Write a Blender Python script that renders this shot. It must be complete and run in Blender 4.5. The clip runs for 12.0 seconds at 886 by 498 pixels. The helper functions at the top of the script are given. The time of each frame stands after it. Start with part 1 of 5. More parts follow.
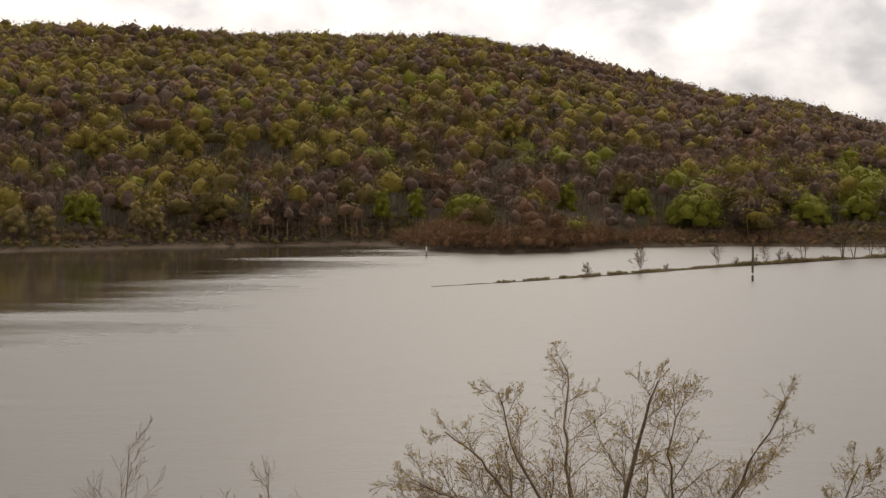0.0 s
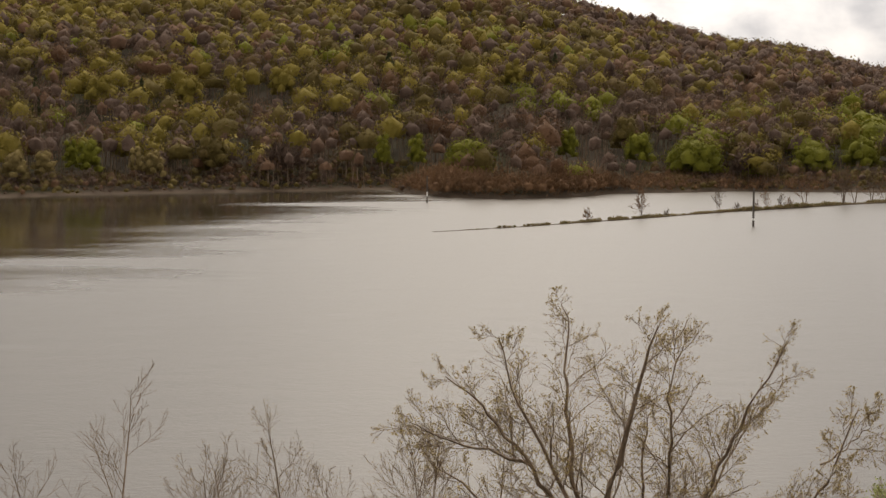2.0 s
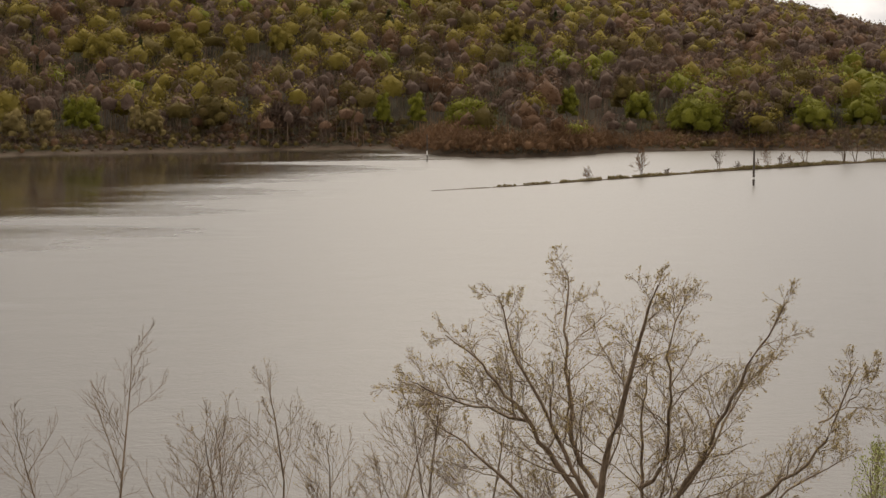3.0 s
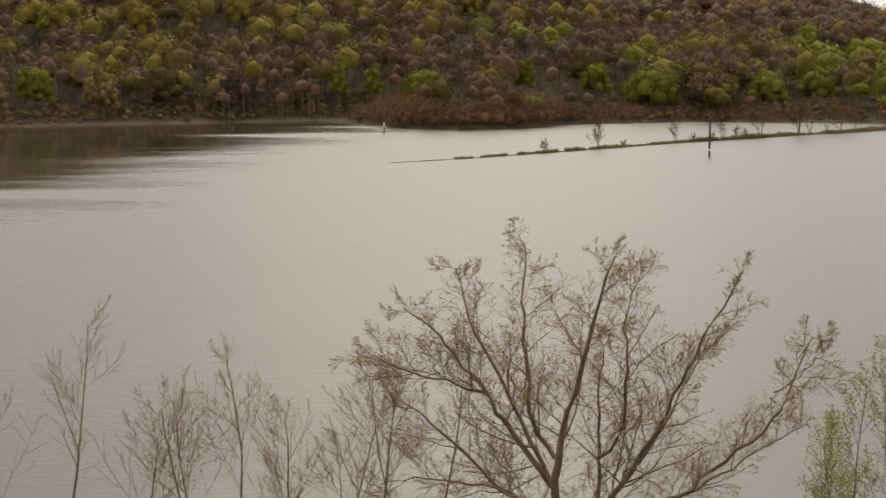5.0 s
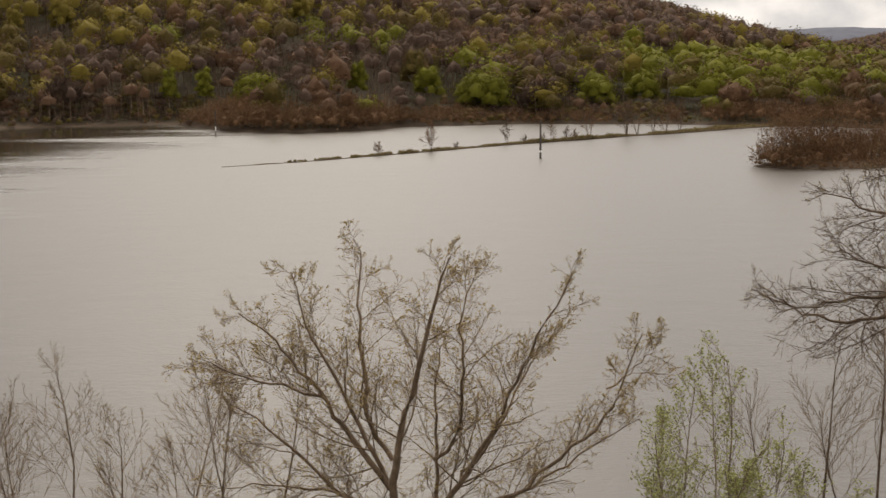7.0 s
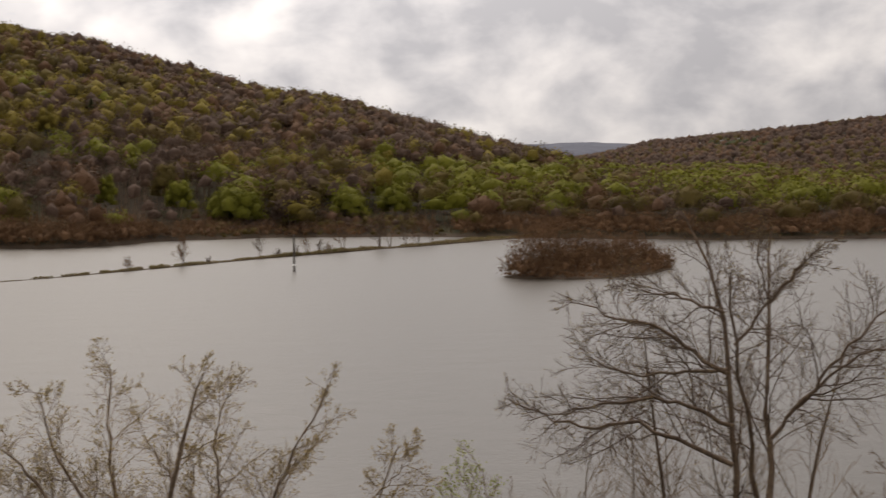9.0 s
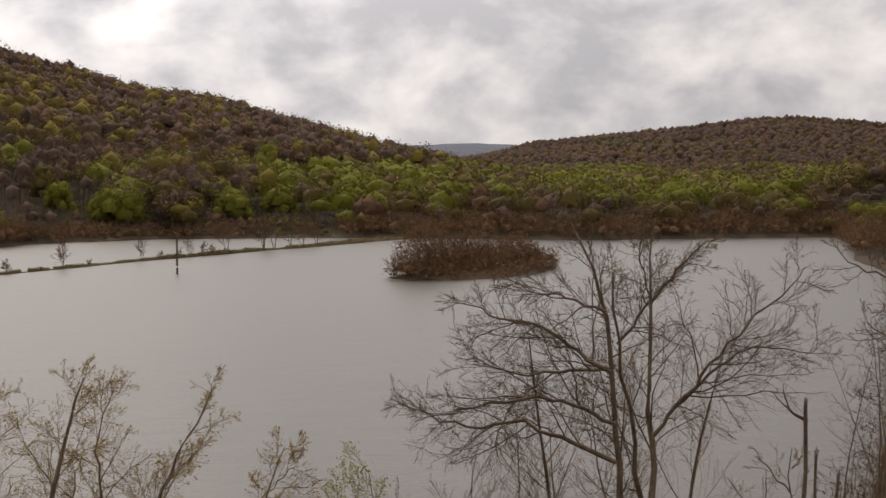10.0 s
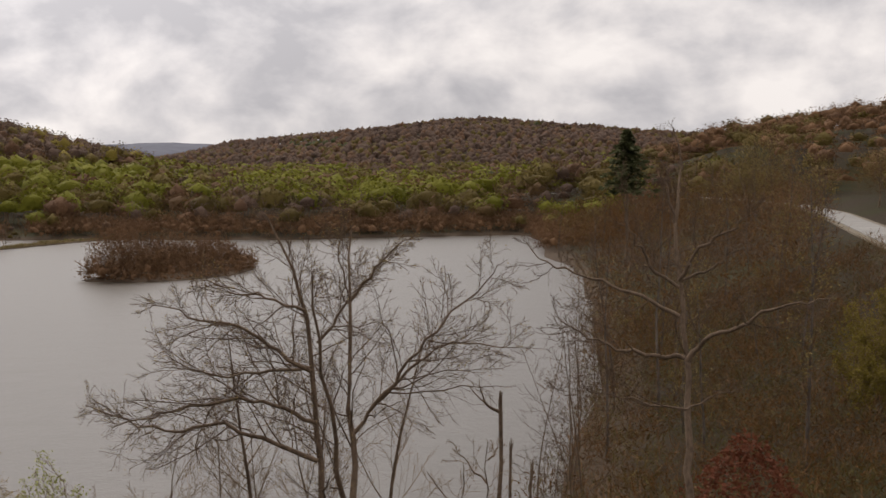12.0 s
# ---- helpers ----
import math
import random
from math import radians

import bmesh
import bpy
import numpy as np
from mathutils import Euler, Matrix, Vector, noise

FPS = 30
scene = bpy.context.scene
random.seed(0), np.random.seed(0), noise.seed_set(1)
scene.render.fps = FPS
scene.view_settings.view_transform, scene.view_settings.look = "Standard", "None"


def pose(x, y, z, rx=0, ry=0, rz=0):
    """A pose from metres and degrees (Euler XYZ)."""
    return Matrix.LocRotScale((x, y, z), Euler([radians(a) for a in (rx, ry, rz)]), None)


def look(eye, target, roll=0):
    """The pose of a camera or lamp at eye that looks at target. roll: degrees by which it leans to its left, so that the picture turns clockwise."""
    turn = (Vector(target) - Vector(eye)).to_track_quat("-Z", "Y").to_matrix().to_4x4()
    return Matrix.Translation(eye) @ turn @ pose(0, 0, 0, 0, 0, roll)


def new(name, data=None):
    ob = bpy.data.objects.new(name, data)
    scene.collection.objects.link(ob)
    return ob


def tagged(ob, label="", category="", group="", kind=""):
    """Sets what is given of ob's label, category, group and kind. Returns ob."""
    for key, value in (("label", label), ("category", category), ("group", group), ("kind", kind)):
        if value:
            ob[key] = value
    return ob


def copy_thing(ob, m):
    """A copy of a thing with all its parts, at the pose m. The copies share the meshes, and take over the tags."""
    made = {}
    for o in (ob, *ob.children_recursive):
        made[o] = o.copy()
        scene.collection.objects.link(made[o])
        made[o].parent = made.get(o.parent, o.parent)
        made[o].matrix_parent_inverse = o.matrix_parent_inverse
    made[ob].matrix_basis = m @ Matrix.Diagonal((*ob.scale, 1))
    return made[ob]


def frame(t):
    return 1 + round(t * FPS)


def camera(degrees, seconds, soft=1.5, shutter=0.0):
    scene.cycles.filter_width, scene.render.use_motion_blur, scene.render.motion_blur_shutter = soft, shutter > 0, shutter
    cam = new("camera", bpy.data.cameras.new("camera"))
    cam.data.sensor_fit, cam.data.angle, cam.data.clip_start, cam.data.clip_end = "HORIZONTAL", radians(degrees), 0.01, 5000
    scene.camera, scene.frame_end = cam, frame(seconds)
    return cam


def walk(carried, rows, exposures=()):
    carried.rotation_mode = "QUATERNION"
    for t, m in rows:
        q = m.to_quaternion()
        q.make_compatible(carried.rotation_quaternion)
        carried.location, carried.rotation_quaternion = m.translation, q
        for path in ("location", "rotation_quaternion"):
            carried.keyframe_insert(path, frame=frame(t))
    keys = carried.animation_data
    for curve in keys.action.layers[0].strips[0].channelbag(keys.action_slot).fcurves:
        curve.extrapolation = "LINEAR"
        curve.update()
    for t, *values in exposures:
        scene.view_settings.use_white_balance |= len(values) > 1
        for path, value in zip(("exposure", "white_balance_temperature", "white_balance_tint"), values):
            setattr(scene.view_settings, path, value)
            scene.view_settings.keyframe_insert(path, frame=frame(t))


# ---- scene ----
import functools

# ---------------------------------------------------------------- camera
cam = camera(33.46, 12.0, soft=1.4, shutter=0.25)
EYE_Z = 20.0
# seconds, degrees turned to the right, degrees tilted up
TURNS = [
    (0.0, 0.000, -2.899), (0.5, -0.009, -3.257), (1.0, -0.010, -3.626), (1.5, -0.021, -4.251),
    (2.0, -0.026, -5.025), (2.5, -0.029, -5.820), (3.0, -0.027, -6.622), (3.2, -0.014, -6.946),
    (4.0, 0.02, -7.62), (4.5, 0.12, -7.70),
    (4.8, 0.543, -7.697), (5.0, 1.641, -7.701), (5.5, 3.742, -7.678), (6.0, 4.118, -7.692),
    (6.5, 5.786, -7.682), (7.0, 8.108, -7.589), (7.2, 9.063, -7.493),
    (8.0, 11.9, -5.35), (8.8, 15.451, -3.364),
    (9.0, 17.670, -3.196), (9.5, 20.719, -3.158), (10.0, 22.136, -3.161), (10.5, 25.106, -3.173),
    (11.0, 28.442, -3.163), (11.5, 31.331, -3.153), (12.0, 33.807, -3.171),
]
walk(cam, [(t, pose(0, 0, EYE_Z, 90 + tilt, 0, -turn)) for t, turn, tilt in TURNS],
     exposures=[(0.0, -0.08, 7150, 13), (3.0, 0.10, 7200, 12.5), (7.2, 0.02, 7150, 12.5), (9.0, -0.27, 6950, 14.5), (12.0, -0.12, 6850, 15)])

# ---------------------------------------------------------------- sky and sun
SUN_AZ, SUN_EL = 4.0, 42.0


def node(tree, kind, **values):
    n = tree.nodes.new(kind)
    for key, value in values.items():
        n.inputs[key.replace("_", " ")].default_value = value
    return n


def ramp(tree, stops, fac):
    n = tree.nodes.new("ShaderNodeValToRGB")
    while len(n.color_ramp.elements) < len(stops):
        n.color_ramp.elements.new(0.5)
    for e, (p, c) in zip(n.color_ramp.elements, stops):
        e.position, e.color = p, (*c, 1)
    tree.links.new(fac, n.inputs["Fac"])
    return n.outputs["Color"]


def maths(tree, op, a, b=0.0, c=0.0, clamp=False):
    n = tree.nodes.new("ShaderNodeMath")
    n.operation, n.use_clamp = op, clamp
    for slot, v in zip(n.inputs, (a, b, c)):
        if isinstance(v, (int, float)):
            slot.default_value = v
        else:
            tree.links.new(v, slot)
    return n.outputs[0]


def mixed(tree, fac, a, b, blend="MIX"):
    n = tree.nodes.new("ShaderNodeMix")
    n.data_type, n.blend_type = "RGBA", blend
    for slot, v in ((n.inputs[0], fac), (n.inputs[6], a), (n.inputs[7], b)):
        if isinstance(v, (int, float)):
            slot.default_value = v
        elif isinstance(v, tuple):
            slot.default_value = (*v, 1)
        else:
            tree.links.new(v, slot)
    return n.outputs[2]


def noise_at(tree, vector, scale, detail=4.0, rough=0.55, distortion=0.0):
    n = node(tree, "ShaderNodeTexNoise", Scale=scale, Detail=detail, Roughness=rough, Distortion=distortion)
    tree.links.new(vector, n.inputs["Vector"])
    return n.outputs["Fac"]


def smooth(tree, value, lo, hi):
    n = node(tree, "ShaderNodeMapRange", From_Min=lo, From_Max=hi)
    n.interpolation_type = "SMOOTHSTEP"
    tree.links.new(value, n.inputs["Value"])
    return n.outputs["Result"]


def make_sky():
    world = bpy.data.worlds.new("sky")
    scene.world = world
    world.use_nodes = True
    t = world.node_tree
    t.nodes.clear()
    sky = t.nodes.new("ShaderNodeTexSky")
    sky.sky_type, sky.sun_disc = "NISHITA", False
    sky.sun_elevation, sky.sun_rotation = radians(SUN_EL), radians(SUN_AZ)
    blue = mixed(t, 1.0, sky.outputs[0], (0.10, 0.10, 0.10), "MULTIPLY")
    way = t.nodes.new("ShaderNodeTexCoord").outputs["Generated"]
    xyz = t.nodes.new("ShaderNodeSeparateXYZ")
    t.links.new(way, xyz.inputs[0])
    moved = t.nodes.new("ShaderNodeMapping")
    moved.inputs["Location"].default_value = (3.1, 1.7, 0.4)
    moved.inputs["Scale"].default_value = (1.0, 1.0, 1.5)
    t.links.new(way, moved.inputs["Vector"])
    flat = moved
    big = noise_at(t, flat.outputs[0], 4.6, 6.0, 0.52, 0.3)
    fine = noise_at(t, flat.outputs[0], 15.0, 7.0, 0.52, 0.2)
    body = maths(t, "ADD", maths(t, "MULTIPLY", big, 0.55), maths(t, "MULTIPLY", fine, 0.45))
    cloud = ramp(t, [(0.42, (0.57, 0.585, 0.62)), (0.475, (0.73, 0.74, 0.765)), (0.53, (0.91, 0.91, 0.915)), (0.59, (1.08, 1.075, 1.06))], body)
    cloud = mixed(t, 1.0, cloud, maths(t, "ADD", maths(t, "MULTIPLY", maths(t, "MAXIMUM", xyz.outputs[2], 0.0), 0.9), 0.84), "MULTIPLY")
    toward = t.nodes.new("ShaderNodeVectorMath")
    toward.operation = "DOT_PRODUCT"
    toward.inputs[1].default_value = (math.sin(radians(SUN_AZ)) * math.cos(radians(SUN_EL)), math.cos(radians(SUN_AZ)) * math.cos(radians(SUN_EL)), math.sin(radians(SUN_EL)))
    t.links.new(way, toward.inputs[0])
    veil = maths(t, "ADD", maths(t, "MULTIPLY", smooth(t, toward.outputs["Value"], 0.66, 1.0), 0.95), 1.0)
    cloud = mixed(t, 1.0, cloud, veil, "MULTIPLY")
    gap = smooth(t, noise_at(t, flat.outputs[0], 0.6, 5.0, 0.5, 0.2), 0.68, 0.76)
    col = mixed(t, gap, cloud, blue)
    bg = t.nodes.new("ShaderNodeBackground")
    bg.inputs["Strength"].default_value = 1.0
    t.links.new(col, bg.inputs["Color"])
    out = t.nodes.new("ShaderNodeOutputWorld")
    t.links.new(bg.outputs[0], out.inputs["Surface"])


make_sky()
sun = new("sun", bpy.data.lights.new("sun", "SUN"))
sun.data.energy, sun.data.angle, sun.data.color = 1.5, radians(10), (1.0, 0.94, 0.84)
sun.matrix_world = look((0, 0, 0), (-math.sin(radians(SUN_AZ)) * math.cos(radians(SUN_EL)),
                                     -math.cos(radians(SUN_AZ)) * math.cos(radians(SUN_EL)), -math.sin(radians(SUN_EL))))

# ---------------------------------------------------------------- materials


def material(name):
    m = bpy.data.materials.new(name)
    m.use_nodes = True
    t = m.node_tree
    b = t.nodes["Principled BSDF"]
    return m, t, b


def where(t):
    return t.nodes.new("ShaderNodeTexCoord").outputs["Object"]


def leafy(name, dark, light, patch=0.09, grain=0.75, tip=None, share=0.22):
    """Leaves or fine twigs: colour differs from tree to tree, clump to clump and leaf to leaf."""
    m, t, b = material(name)
    pos = where(t)
    tone = t.nodes.new("ShaderNodeAttribute")
    tone.attribute_name = "tone"
    tone = tone.outputs["Fac"]
    tree_wise = smooth(t, noise_at(t, pos, patch, 2.0), 0.32, 0.68)
    isle = t.nodes.new("ShaderNodeNewGeometry").outputs["Random Per Island"]
    grainy = noise_at(t, pos, grain, 5.0, 0.7)
    f = maths(t, "ADD", maths(t, "MULTIPLY", tone, 0.62), maths(t, "MULTIPLY", isle, 0.16))
    f = maths(t, "ADD", f, maths(t, "MULTIPLY", tree_wise, 0.22))
    f = maths(t, "ADD", f, maths(t, "MULTIPLY", maths(t, "SUBTRACT", grainy, 0.5), 0.55), clamp=True)
    col = mixed(t, f, dark, light)
    if tip:
        odd = maths(t, "FRACT", maths(t, "MULTIPLY", tone, 7.31))
        col = mixed(t, smooth(t, odd, 1.0 - share - 0.06, 1.0 - share + 0.06), col, tip)
    t.links.new(col, b.inputs["Base Color"])
    b.inputs["Roughness"].default_value = 0.85
    b.inputs["Specular IOR Level"].default_value = 0.15
    bump = node(t, "ShaderNodeBump", Strength=0.9, Distance=0.6 / grain)
    t.links.new(noise_at(t, pos, grain * 0.9, 5.0, 0.7), bump.inputs["Height"])
    t.links.new(bump.outputs[0], b.inputs["Normal"])
    thin = t.nodes.new("ShaderNodeBsdfTranslucent")
    t.links.new(col, thin.inputs["Color"])
    both = t.nodes.new("ShaderNodeMixShader")
    both.inputs[0].default_value = 0.25
    t.links.new(b.outputs[0], both.inputs[1])
    t.links.new(thin.outputs[0], both.inputs[2])
    t.links.new(both.outputs[0], t.nodes["Material Output"].inputs["Surface"])
    return m


def bark(name, dark, light, scale=6.0):
    m, t, b = material(name)
    pos = where(t)
    stretch = t.nodes.new("ShaderNodeMapping")
    stretch.inputs["Scale"].default_value = (1, 1, 0.22)
    t.links.new(pos, stretch.inputs["Vector"])
    ridges = noise_at(t, stretch.outputs[0], scale * 2.2, 6.0, 0.65)
    blotch = noise_at(t, pos, scale * 0.2, 3.0)
    f = maths(t, "ADD", maths(t, "MULTIPLY", ridges, 0.7), maths(t, "MULTIPLY", blotch, 0.5))
    t.links.new(mixed(t, smooth(t, f, 0.4, 0.8), dark, light), b.inputs["Base Color"])
    bump = node(t, "ShaderNodeBump", Strength=0.6, Distance=0.03)
    t.links.new(ridges, bump.inputs["Height"])
    t.links.new(bump.outputs[0], b.inputs["Normal"])
    b.inputs["Roughness"].default_value = 0.9
    b.inputs["Specular IOR Level"].default_value = 0.2
    return m


def make_water():
    m, t, b = material("lake_water")
    pos = where(t)
    xyz = t.nodes.new("ShaderNodeSeparateXYZ")
    t.links.new(pos, xyz.inputs[0])
    drawn = t.nodes.new("ShaderNodeMapping")
    drawn.inputs["Scale"].default_value = (0.009, 0.045, 1)
    t.links.new(pos, drawn.inputs["Vector"])
    ragged = noise_at(t, drawn.outputs[0], 1.0, 4.0, 0.6)
    slant = maths(t, "SUBTRACT", xyz.outputs[0], maths(t, "MULTIPLY", maths(t, "SUBTRACT", xyz.outputs[1], 190.0), 0.215))
    side = maths(t, "ADD", slant, maths(t, "MULTIPLY", maths(t, "SUBTRACT", ragged, 0.5), 110.0))
    wind = smooth(t, side, -86.0, -30.0)
    streak = t.nodes.new("ShaderNodeMapping")
    streak.inputs["Scale"].default_value = (0.012, 0.035, 1)
    t.links.new(pos, streak.inputs["Vector"])
    cats_paw = smooth(t, noise_at(t, streak.outputs[0], 1.0, 5.0, 0.6), 0.35, 0.7)
    wind = maths(t, "ADD", wind, maths(t, "MULTIPLY", cats_paw, 0.16), clamp=True)
    murk = noise_at(t, pos, 0.015, 4.0)
    t.links.new(mixed(t, murk, (0.028, 0.021, 0.012), (0.038, 0.029, 0.017)), b.inputs["Base Color"])
    t.links.new(maths(t, "ADD", maths(t, "MULTIPLY", wind, 0.29), 0.06), b.inputs["Roughness"])
    b.inputs["IOR"].default_value = 1.40
    wave = t.nodes.new("ShaderNodeMapping")
    wave.inputs["Scale"].default_value = (0.9, 1.15, 1)
    wave.inputs["Rotation"].default_value = (0, 0, radians(-14))
    t.links.new(pos, wave.inputs["Vector"])
    h = maths(t, "ADD", noise_at(t, wave.outputs[0], 1.7, 5.0, 0.65), maths(t, "MULTIPLY", noise_at(t, wave.outputs[0], 0.16, 3.0), 2.0))
    bump = node(t, "ShaderNodeBump", Distance=0.16)
    t.links.new(maths(t, "ADD", maths(t, "MULTIPLY", wind, 0.25), 0.012), bump.inputs["Strength"])
    t.links.new(h, bump.inputs["Height"])
    t.links.new(bump.outputs[0], b.inputs["Normal"])
    return m


def make_ground():
    m, t, b = material("leaf_litter_and_grass")
    pos = where(t)
    patch = smooth(t, noise_at(t, pos, 0.035, 5.0, 0.6), 0.42, 0.62)
    fine = noise_at(t, pos, 1.1, 6.0, 0.65)
    litter = mixed(t, fine, (0.012, 0.008, 0.004), (0.038, 0.026, 0.013))
    grass = mixed(t, fine, (0.012, 0.012, 0.003), (0.034, 0.031, 0.009))
    xyz = t.nodes.new("ShaderNodeSeparateXYZ")
    t.links.new(pos, xyz.inputs[0])
    mud = mixed(t, fine, (0.036, 0.025, 0.016), (0.080, 0.055, 0.036))
    dry = smooth(t, maths(t, "ADD", xyz.outputs[2], maths(t, "MULTIPLY", fine, 0.5)), 0.6, 1.3)
    t.links.new(mixed(t, dry, mud, mixed(t, patch, litter, grass)), b.inputs["Base Color"])
    bump = node(t, "ShaderNodeBump", Strength=0.7, Distance=0.25)
    t.links.new(fine, bump.inputs["Height"])
    t.links.new(bump.outputs[0], b.inputs["Normal"])
    b.inputs["Roughness"].default_value = 0.95
    b.inputs["Specular IOR Level"].default_value = 0.1
    return m


def make_plain(name, dark, light, scale, rough=0.85, bump_by=0.3):
    m, t, b = material(name)
    pos = where(t)
    f = noise_at(t, pos, scale, 6.0, 0.65)
    g = noise_at(t, pos, scale * 0.12, 3.0)
    both = maths(t, "ADD", maths(t, "MULTIPLY", f, 0.6), maths(t, "MULTIPLY", g, 0.4))
    t.links.new(mixed(t, smooth(t, both, 0.35, 0.65), dark, light), b.inputs["Base Color"])
    bump = node(t, "ShaderNodeBump", Strength=bump_by, Distance=0.02)
    t.links.new(f, bump.inputs["Height"])
    t.links.new(bump.outputs[0], b.inputs["Normal"])
    b.inputs["Roughness"].default_value = rough
    b.inputs["Specular IOR Level"].default_value = 0.15
    return m


WATER, GROUND = make_water(), make_ground()
BARK = bark("grey_brown_bark", (0.088, 0.060, 0.039), (0.240, 0.172, 0.116))
BARK_DARK = bark("dark_bark", (0.058, 0.038, 0.025), (0.160, 0.111, 0.074))
BARK_MID = bark("brown_grey_bark", (0.046, 0.036, 0.029), (0.140, 0.112, 0.090))
TWIG = leafy("brown_twigs", (0.125, 0.086, 0.054), (0.260, 0.182, 0.114), 0.8, 3.0)
TWIG_DARK = leafy("dark_brown_twigs", (0.066, 0.043, 0.028), (0.140, 0.094, 0.061), 0.8, 3.0)
BUDS = leafy("olive_buds", (0.20, 0.142, 0.050), (0.40, 0.295, 0.11), 0.8, 3.0)
FRESH = leafy("fresh_willow_leaves", (0.19, 0.20, 0.065), (0.40, 0.41, 0.15), 0.8, 3.0)
LEAF_YELLOW = leafy("yellow_green_leaves", (0.125, 0.094, 0.016), (0.225, 0.172, 0.034), 0.08)
LEAF_OLIVE = leafy("olive_leaves", (0.076, 0.054, 0.016), (0.132, 0.097, 0.026), 0.06, tip=(0.110, 0.058, 0.030))
LEAF_GREEN = leafy("bright_green_leaves", (0.090, 0.089, 0.009), (0.180, 0.174, 0.020), 0.10)
LEAF_TAN = leafy("tan_catkins", (0.12, 0.085, 0.030), (0.26, 0.195, 0.075), 0.2)
BARE_TWIGS = leafy("bare_brown_twigs", (0.072, 0.046, 0.034), (0.130, 0.084, 0.060), 0.05, tip=(0.128, 0.072, 0.042))
RED_TWIGS = leafy("red_brown_twigs", (0.112, 0.060, 0.031), (0.210, 0.116, 0.058), 0.12)
RED_LEAVES = leafy("dark_red_leaves", (0.075, 0.024, 0.012), (0.170, 0.056, 0.028), 0.6, 3.0)
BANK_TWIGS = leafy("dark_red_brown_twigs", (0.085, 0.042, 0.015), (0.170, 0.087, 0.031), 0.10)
NEEDLES = leafy("dark_needles", (0.038, 0.046, 0.020), (0.100, 0.101, 0.043), 0.3)
GRASS_DRY = leafy("dry_grass", (0.15, 0.112, 0.058), (0.31, 0.24, 0.125), 0.2)
GRASS_GREEN = leafy("bank_grass", (0.075, 0.070, 0.020), (0.165, 0.145, 0.044), 0.2)
ASPHALT = make_plain("worn_asphalt", (0.17, 0.165, 0.155), (0.25, 0.24, 0.225), 2.0, 0.95)
GRAVEL = make_plain("gravel_shoulder", (0.09, 0.074, 0.050), (0.17, 0.14, 0.10), 5.0)
POLE_WOOD = bark("weathered_pole_wood", (0.045, 0.038, 0.032), (0.13, 0.11, 0.095), 9.0)
# blue-grey of distance haze, put straight into the ridge's base colour
RIDGE = make_plain("haze_tinted_woods", (0.070, 0.074, 0.096), (0.100, 0.104, 0.128), 0.02, 0.95, 0.0)
WHITE_PAINT = make_plain("white_paint_band", (0.62, 0.61, 0.58), (0.80, 0.79, 0.76), 6.0, 0.6)

# ---------------------------------------------------------------- mesh helpers


def mesh_of(name, verts, faces, mat, smooth_faces=False, normals=None, tones=None):
    """One mesh from an array of corners and one or more arrays of faces."""
    if not isinstance(faces, (list, tuple)):
        faces = [faces]
    faces = [np.asarray(f, dtype=np.int32) for f in faces if len(f)]
    me = bpy.data.meshes.new(name)
    verts = np.asarray(verts, dtype=np.float32)
    me.vertices.add(len(verts))
    me.vertices.foreach_set("co", verts.ravel())
    loops = np.concatenate([f.ravel() for f in faces])
    sizes = np.concatenate([np.full(len(f), f.shape[1], dtype=np.int32) for f in faces])
    me.loops.add(len(loops))
    me.loops.foreach_set("vertex_index", loops)
    me.polygons.add(len(sizes))
    me.polygons.foreach_set("loop_start", np.concatenate([[0], np.cumsum(sizes)[:-1]]).astype(np.int32))
    me.polygons.foreach_set("use_smooth", np.full(len(sizes), smooth_faces))
    me.update(calc_edges=True)
    if normals is not None:
        me.normals_split_custom_set_from_vertices(normals)
    if tones is not None:
        me.attributes.new("tone", "FLOAT", "POINT").data.foreach_set("value", np.asarray(tones, dtype=np.float32))
    me.materials.append(mat)
    return me


def part_of(name, me, parent, label=""):
    ob = new(name, me)
    ob.parent = parent
    return tagged(ob, label)


def stuff(name, me, label, category):
    return tagged(new(name, me), label, category, kind="stuff")


